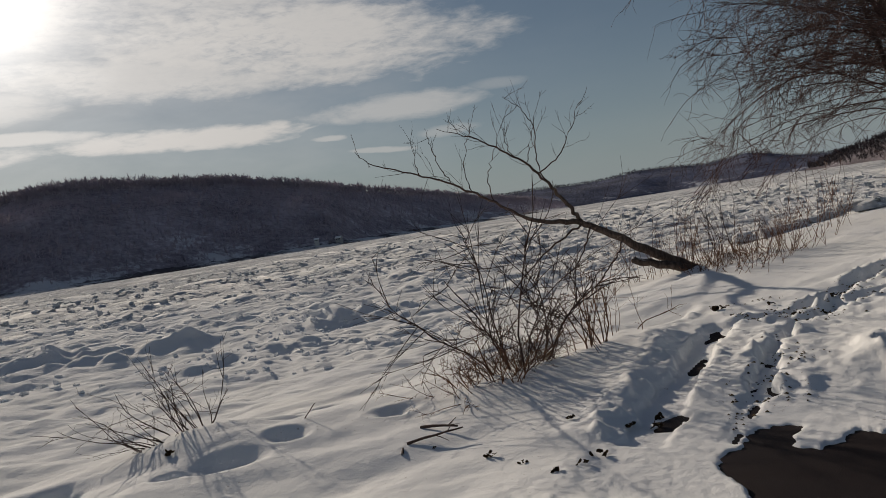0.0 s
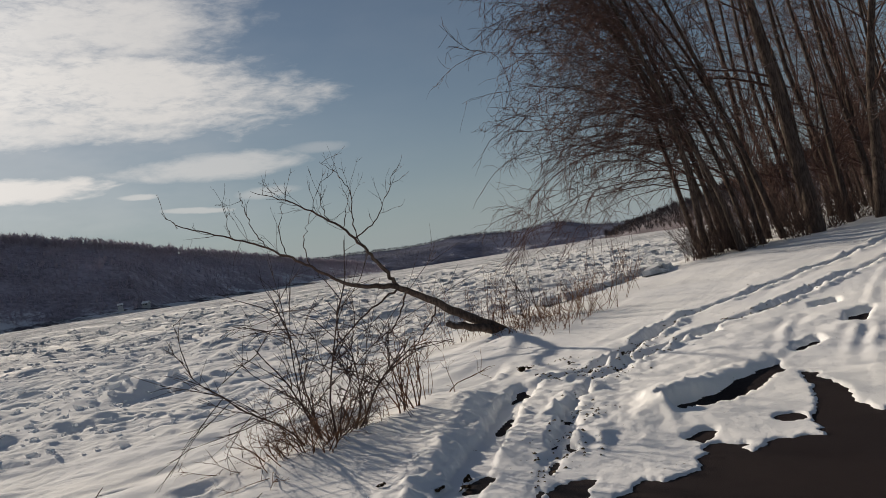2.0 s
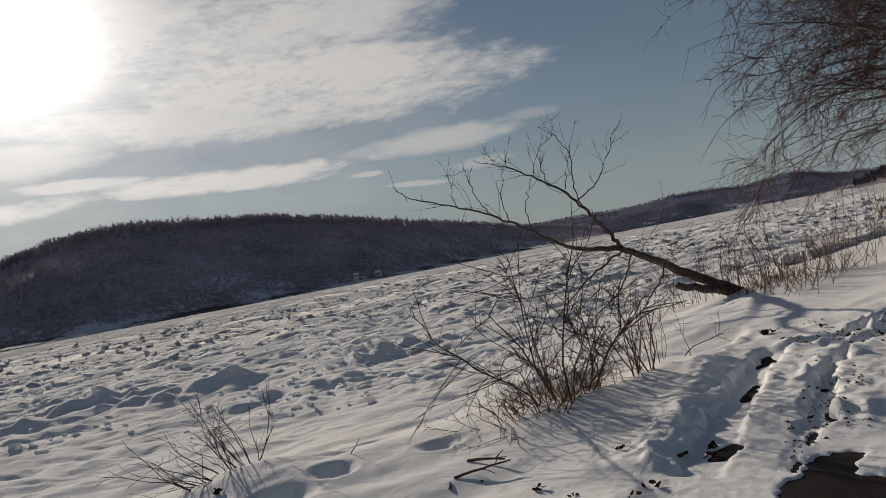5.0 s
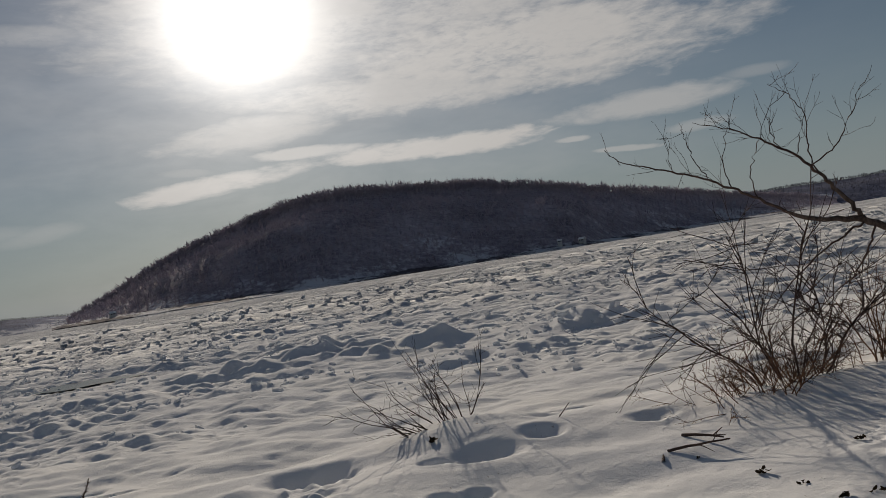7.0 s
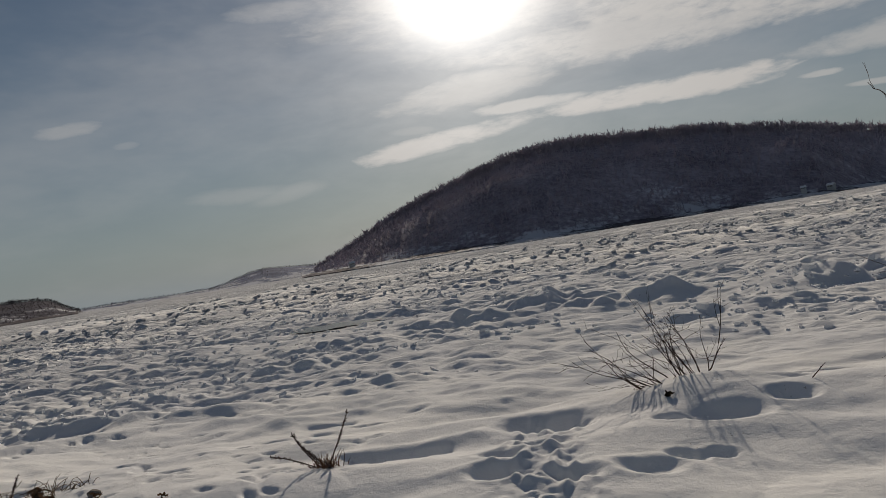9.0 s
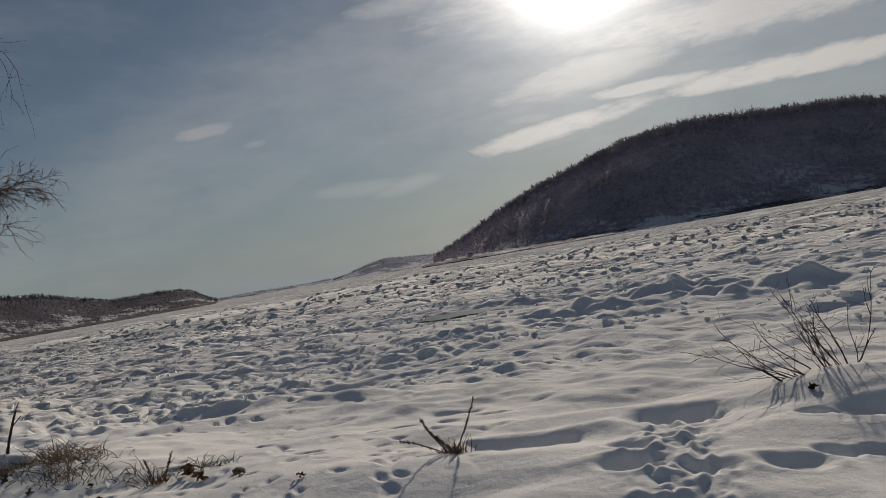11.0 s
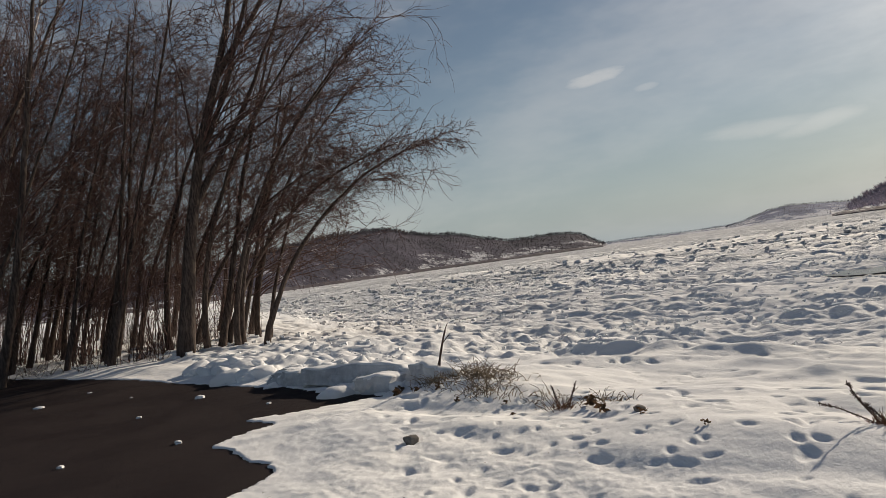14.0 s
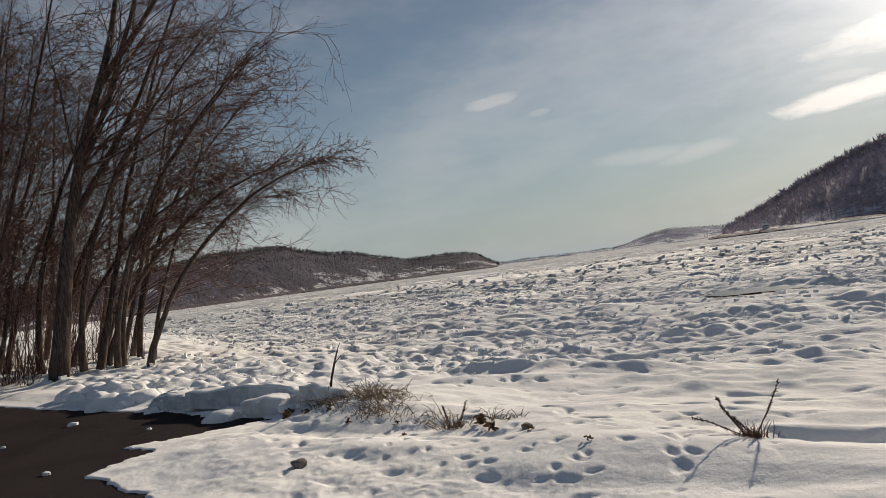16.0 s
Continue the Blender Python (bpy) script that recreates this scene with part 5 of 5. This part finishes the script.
def grass(x, y, seed, blades, high, label, wide=0.2):
    rng = np.random.default_rng(seed)
    t = Tubes()
    z0 = height(x, y)
    for _ in range(blades):
        px, py = rng.normal(0, wide), rng.normal(0, wide * 0.6)
        h = high * rng.uniform(0.4, 1.1)
        t.add(bend(rng, (px, py, height(x + px, y + py) - z0 - 0.02), (rng.normal(0, 0.5), rng.normal(0, 0.5), 1), h, 5, 0.15, (rng.normal(0, 0.9), rng.normal(0, 0.5), -0.9)), np.linspace(0.005, 0.002, 5), 3)
    ob = new("dry_grass", t.mesh("dry_grass", STRAW))
    ob.location = (x, y, z0)
    return tagged(ob, label, "grass")


grass(-7.75, 5.5, 170, 260, 0.30, "tuft of pale dry grass bent over snow", 0.25)
grass(-8.2, 5.0, 175, 90, 0.2, "tuft of pale dry grass bent over snow", 0.2)
grass(-7.1, 5.1, 176, 90, 0.24, "tuft of pale dry grass bent over snow", 0.2)
grass(-6.2, 5.1, 177, 60, 0.2, "tuft of pale dry grass bent over snow", 0.18)
grass(-7.3, 5.0, 171, 60, 0.2, "tuft of pale dry grass bent over snow", 0.2)
grass(-8.3, 5.2, 172, 50, 0.3, "tuft of pale dry grass bent over snow", 0.2)
grass(-5.4, 5.2, 173, 50, 0.2, "short dry grass beside a leaf clump", 0.15)
grass(2.9, 7.0, 174, 60, 0.3, "dry grass among low brush", 0.3)


def ice_lump(size, seed):
    """A rough, snow-capped lump of ice."""
    bm = bmesh.new()
    fine = size[0] > 0.6
    bmesh.ops.create_icosphere(bm, subdivisions=5 if fine else 3, radius=1.0)
    for v in bm.verts:
        q = Vector((v.co.x * size[0] / size[1], v.co.y, v.co.z)) if fine else v.co
        k = 1 + 0.35 * noise.noise(v.co * 1.3 + Vector((seed, 0, 0))) + 0.14 * noise.noise(q * 4 + Vector((0, seed, 0))) + 0.3 * fine * noise.noise(q * 1.7 + Vector((0, 0, seed)))
        p = v.co.normalized() * k
        p = Vector([math.copysign(abs(c) ** 0.7, c) for c in p])
        v.co = Vector((p.x * size[0], p.y * size[1], p.z * size[2]))
    for f in bm.faces:
        f.smooth = True
    me = bpy.data.meshes.new("ice_block")
    bm.to_mesh(me)
    bm.free()
    me.materials.append(SNOW)
    return me


def ice_slab(size, seed):
    """A squared-off slab with a broken face and a snowy, uneven top."""
    bm = bmesh.new()
    bmesh.ops.create_cube(bm, size=2.0)
    bmesh.ops.subdivide_edges(bm, edges=bm.edges[:], cuts=15, use_grid_fill=True)
    for v in bm.verts:
        q = Vector((v.co.x * size[0], v.co.y * size[1], v.co.z * size[2]))
        soft = max(abs(v.co.x), abs(v.co.y)) ** 6
        top = noise.noise(q * 1.6 + Vector((seed, 0, 0))) * 0.25 + noise.noise(q * 4.5 + Vector((0, seed, 0))) * 0.2
        side = noise.noise(q * 2.2 + Vector((0, 0, seed))) * 0.16 + noise.noise(q * 8.0 + Vector((seed, seed, 0))) * 0.06
        q.z = q.z + (v.co.z > 0) * size[2] * (top - 0.25 * soft - 0.35 * (v.co.x < 0) * abs(v.co.x))
        q.y += side * (1 - 0.4 * abs(v.co.x)) * (abs(v.co.y) > 0.5) + 0.1 * size[1] * v.co.z * -v.co.y
        q.x += side * 1.5 * (abs(v.co.x) > 0.8)
        v.co = q
    bm.normal_update()
    for f in bm.faces:
        f.smooth = f.normal.z > 0.6
        # steep broken faces take greyer ice, their shade put into the colour
        f.material_index = int(f.normal.z < 0.55)
    me = bpy.data.meshes.new("ice_slab")
    bm.to_mesh(me)
    bm.free()
    me.materials.append(SNOW)
    me.materials.append(ICE)
    return me


def make_rubble():
    """Broken, snow-dusted ice strewn over the river: angular chunks of many sizes."""
    rng = np.random.default_rng(190)
    n = 16000
    a, r = np.radians(rng.uniform(-84, 64, n)), 12.0 * np.exp(rng.random(n) ** 0.8 * math.log(13.0))
    x, y = r * np.sin(a), r * np.cos(a)
    out = lie(x, y)[2]
    patch = grid_noise(x / 5.0, y / 3.0, 75) + 0.6 * grid_noise(x / 1.6, y / 1.1, 76)
    shore = (x < -9.0) & (x > -24.0) & (y > np.interp(x, [-30, -16, -9], [4.2, 5.0, 5.4]))
    keep = ((out > 1.5) | shore) & (patch + rng.normal(0, 0.12, n) > 0.02)
    x, y, a, r = x[keep], y[keep], a[keep], r[keep]
    n = len(x)
    i = np.clip(np.searchsorted(GRID["rings"], r), 0, len(GRID["rings"]) - 1)
    j = np.clip(np.searchsorted(GRID["ang"], a), 0, len(GRID["ang"]) - 1)
    size = (0.008 + 0.0019 * np.minimum(r, 90.0)) * np.exp(np.clip(rng.normal(0, 0.4, n), -1, 0.8))
    box = np.array([(sx, sy, sz) for sz in (-1, 1) for sy in (-1, 1) for sx in (-1, 1)], float)
    v = box[None] * (1 + rng.uniform(-0.45, 0.15, (n, 8, 3)))
    v = v * (size[:, None] * np.stack([rng.uniform(0.8, 1.8, n), rng.uniform(0.7, 1.2, n), rng.uniform(0.45, 0.9, n)], -1))[:, None]
    tip, roll, turn = rng.uniform(-0.35, 0.35, n), rng.uniform(-0.35, 0.35, n), rng.uniform(0, 6.28, n)
    v[:, :, 2] += v[:, :, 0] * np.tan(tip)[:, None] + v[:, :, 1] * np.tan(roll)[:, None]
    c, s = np.cos(turn)[:, None], np.sin(turn)[:, None]
    v = np.stack([v[:, :, 0] * c - v[:, :, 1] * s + x[:, None], v[:, :, 0] * s + v[:, :, 1] * c + y[:, None], v[:, :, 2] + (GRID["z"][i, j] + 0.02 * size)[:, None]], -1)
    quad = np.array([(2, 3, 1, 0), (4, 5, 7, 6), (0, 1, 5, 4), (1, 3, 7, 5), (3, 2, 6, 7), (2, 0, 4, 6)])
    me = mesh_from("ice_rubble", v.reshape(-1, 3), (quad[None] + 8 * np.arange(n)[:, None, None]).reshape(-1, 4))
    me.polygons.foreach_set("use_smooth", np.zeros(len(me.polygons), bool))
    me.materials.append(SNOW)
    tagged(new("ice_rubble", me), "angular chunks of snow-dusted broken river ice", "ice rubble", kind="stuff")


make_rubble()


def stone(x, y, size, seed):
    me = ice_lump((size, size * 0.8, size * 0.6), seed).copy()
    me.materials.clear()
    me.materials.append(STONE)
    ob = new("stone", me)
    ob.location = (x, y, height(x, y) + size * 0.2)
    return tagged(ob, "dark stone half sunk in the snow", "stone")


stone(-6.06, 3.4, 0.075, 31)
stone(-4.75, 4.95, 0.05, 32)


def make_ice():
    rng = np.random.default_rng(180)
    lumps = [ice_lump((0.26, 0.2, 0.13), i) for i in range(4)]
    for i in range(34):
        s = rng.random()
        x, y = -9.2 - 7.5 * s + rng.normal(0, 0.2), 5.0 - 0.55 * s + rng.normal(0, 0.28)
        ob = tagged(new("ice_block", lumps[i % 4]), "snow-covered lump of broken river ice", "ice block", "broken ice along the bank")
        k = rng.uniform(0.45, 1.25)
        ob.matrix_world = pose(x, y, height(x, y) + 0.03, rng.normal(0, 12), rng.normal(0, 12), rng.uniform(0, 360)) @ Matrix.Scale(k, 4)
    for x, y, turn, size, seed in ((-10.4, 5.2, 21.0, (1.15, 0.26, 0.17), 9), (-8.75, 5.45, -8.0, (0.42, 0.22, 0.17), 10), (-12.1, 4.75, 14.0, (0.5, 0.24, 0.15), 12), (-9.5, 4.95, 40.0, (0.24, 0.18, 0.15), 13),
                                (12.6, 13.9, 14.0, (0.9, 0.4, 0.13), 14), (14.6, 14.6, 24.0, (1.1, 0.4, 0.14), 15), (16.3, 15.2, 8.0, (0.8, 0.4, 0.13), 16), (15.6, 13.7, 30.0, (0.7, 0.3, 0.12), 17)):
        slab = new("ice_slab", ice_slab(size, seed))
        slab.matrix_world = pose(x, y, height(x, y) + size[2] * 0.5, -6, 3, turn)
        tagged(slab, "snow-capped slab of grounded ice with a grey broken face", "ice slab", "slabs along the bank")
    for i, (x, y, k) in enumerate(((-9.2, 2.1, 0.18), (-12.8, 3.3, 0.3), (-12.0, 2.2, 0.14), (-9.4, 0.9, 0.16), (-16.0, 1.2, 0.4), (-14.8, 2.6, 0.12), (-10.6, 3.7, 0.14), (-17.0, 2.2, 0.3), (-15.0, 0.2, 0.2))):
        ob = tagged(new("snow_crumb", lumps[i % 4]), "small crumb of snow on wet asphalt", "snow crumb", "crumbs on the asphalt")
        ob.matrix_world = pose(x, y, 0.01, 0, 0, i * 50) @ Matrix.Scale(k, 4)


make_ice()
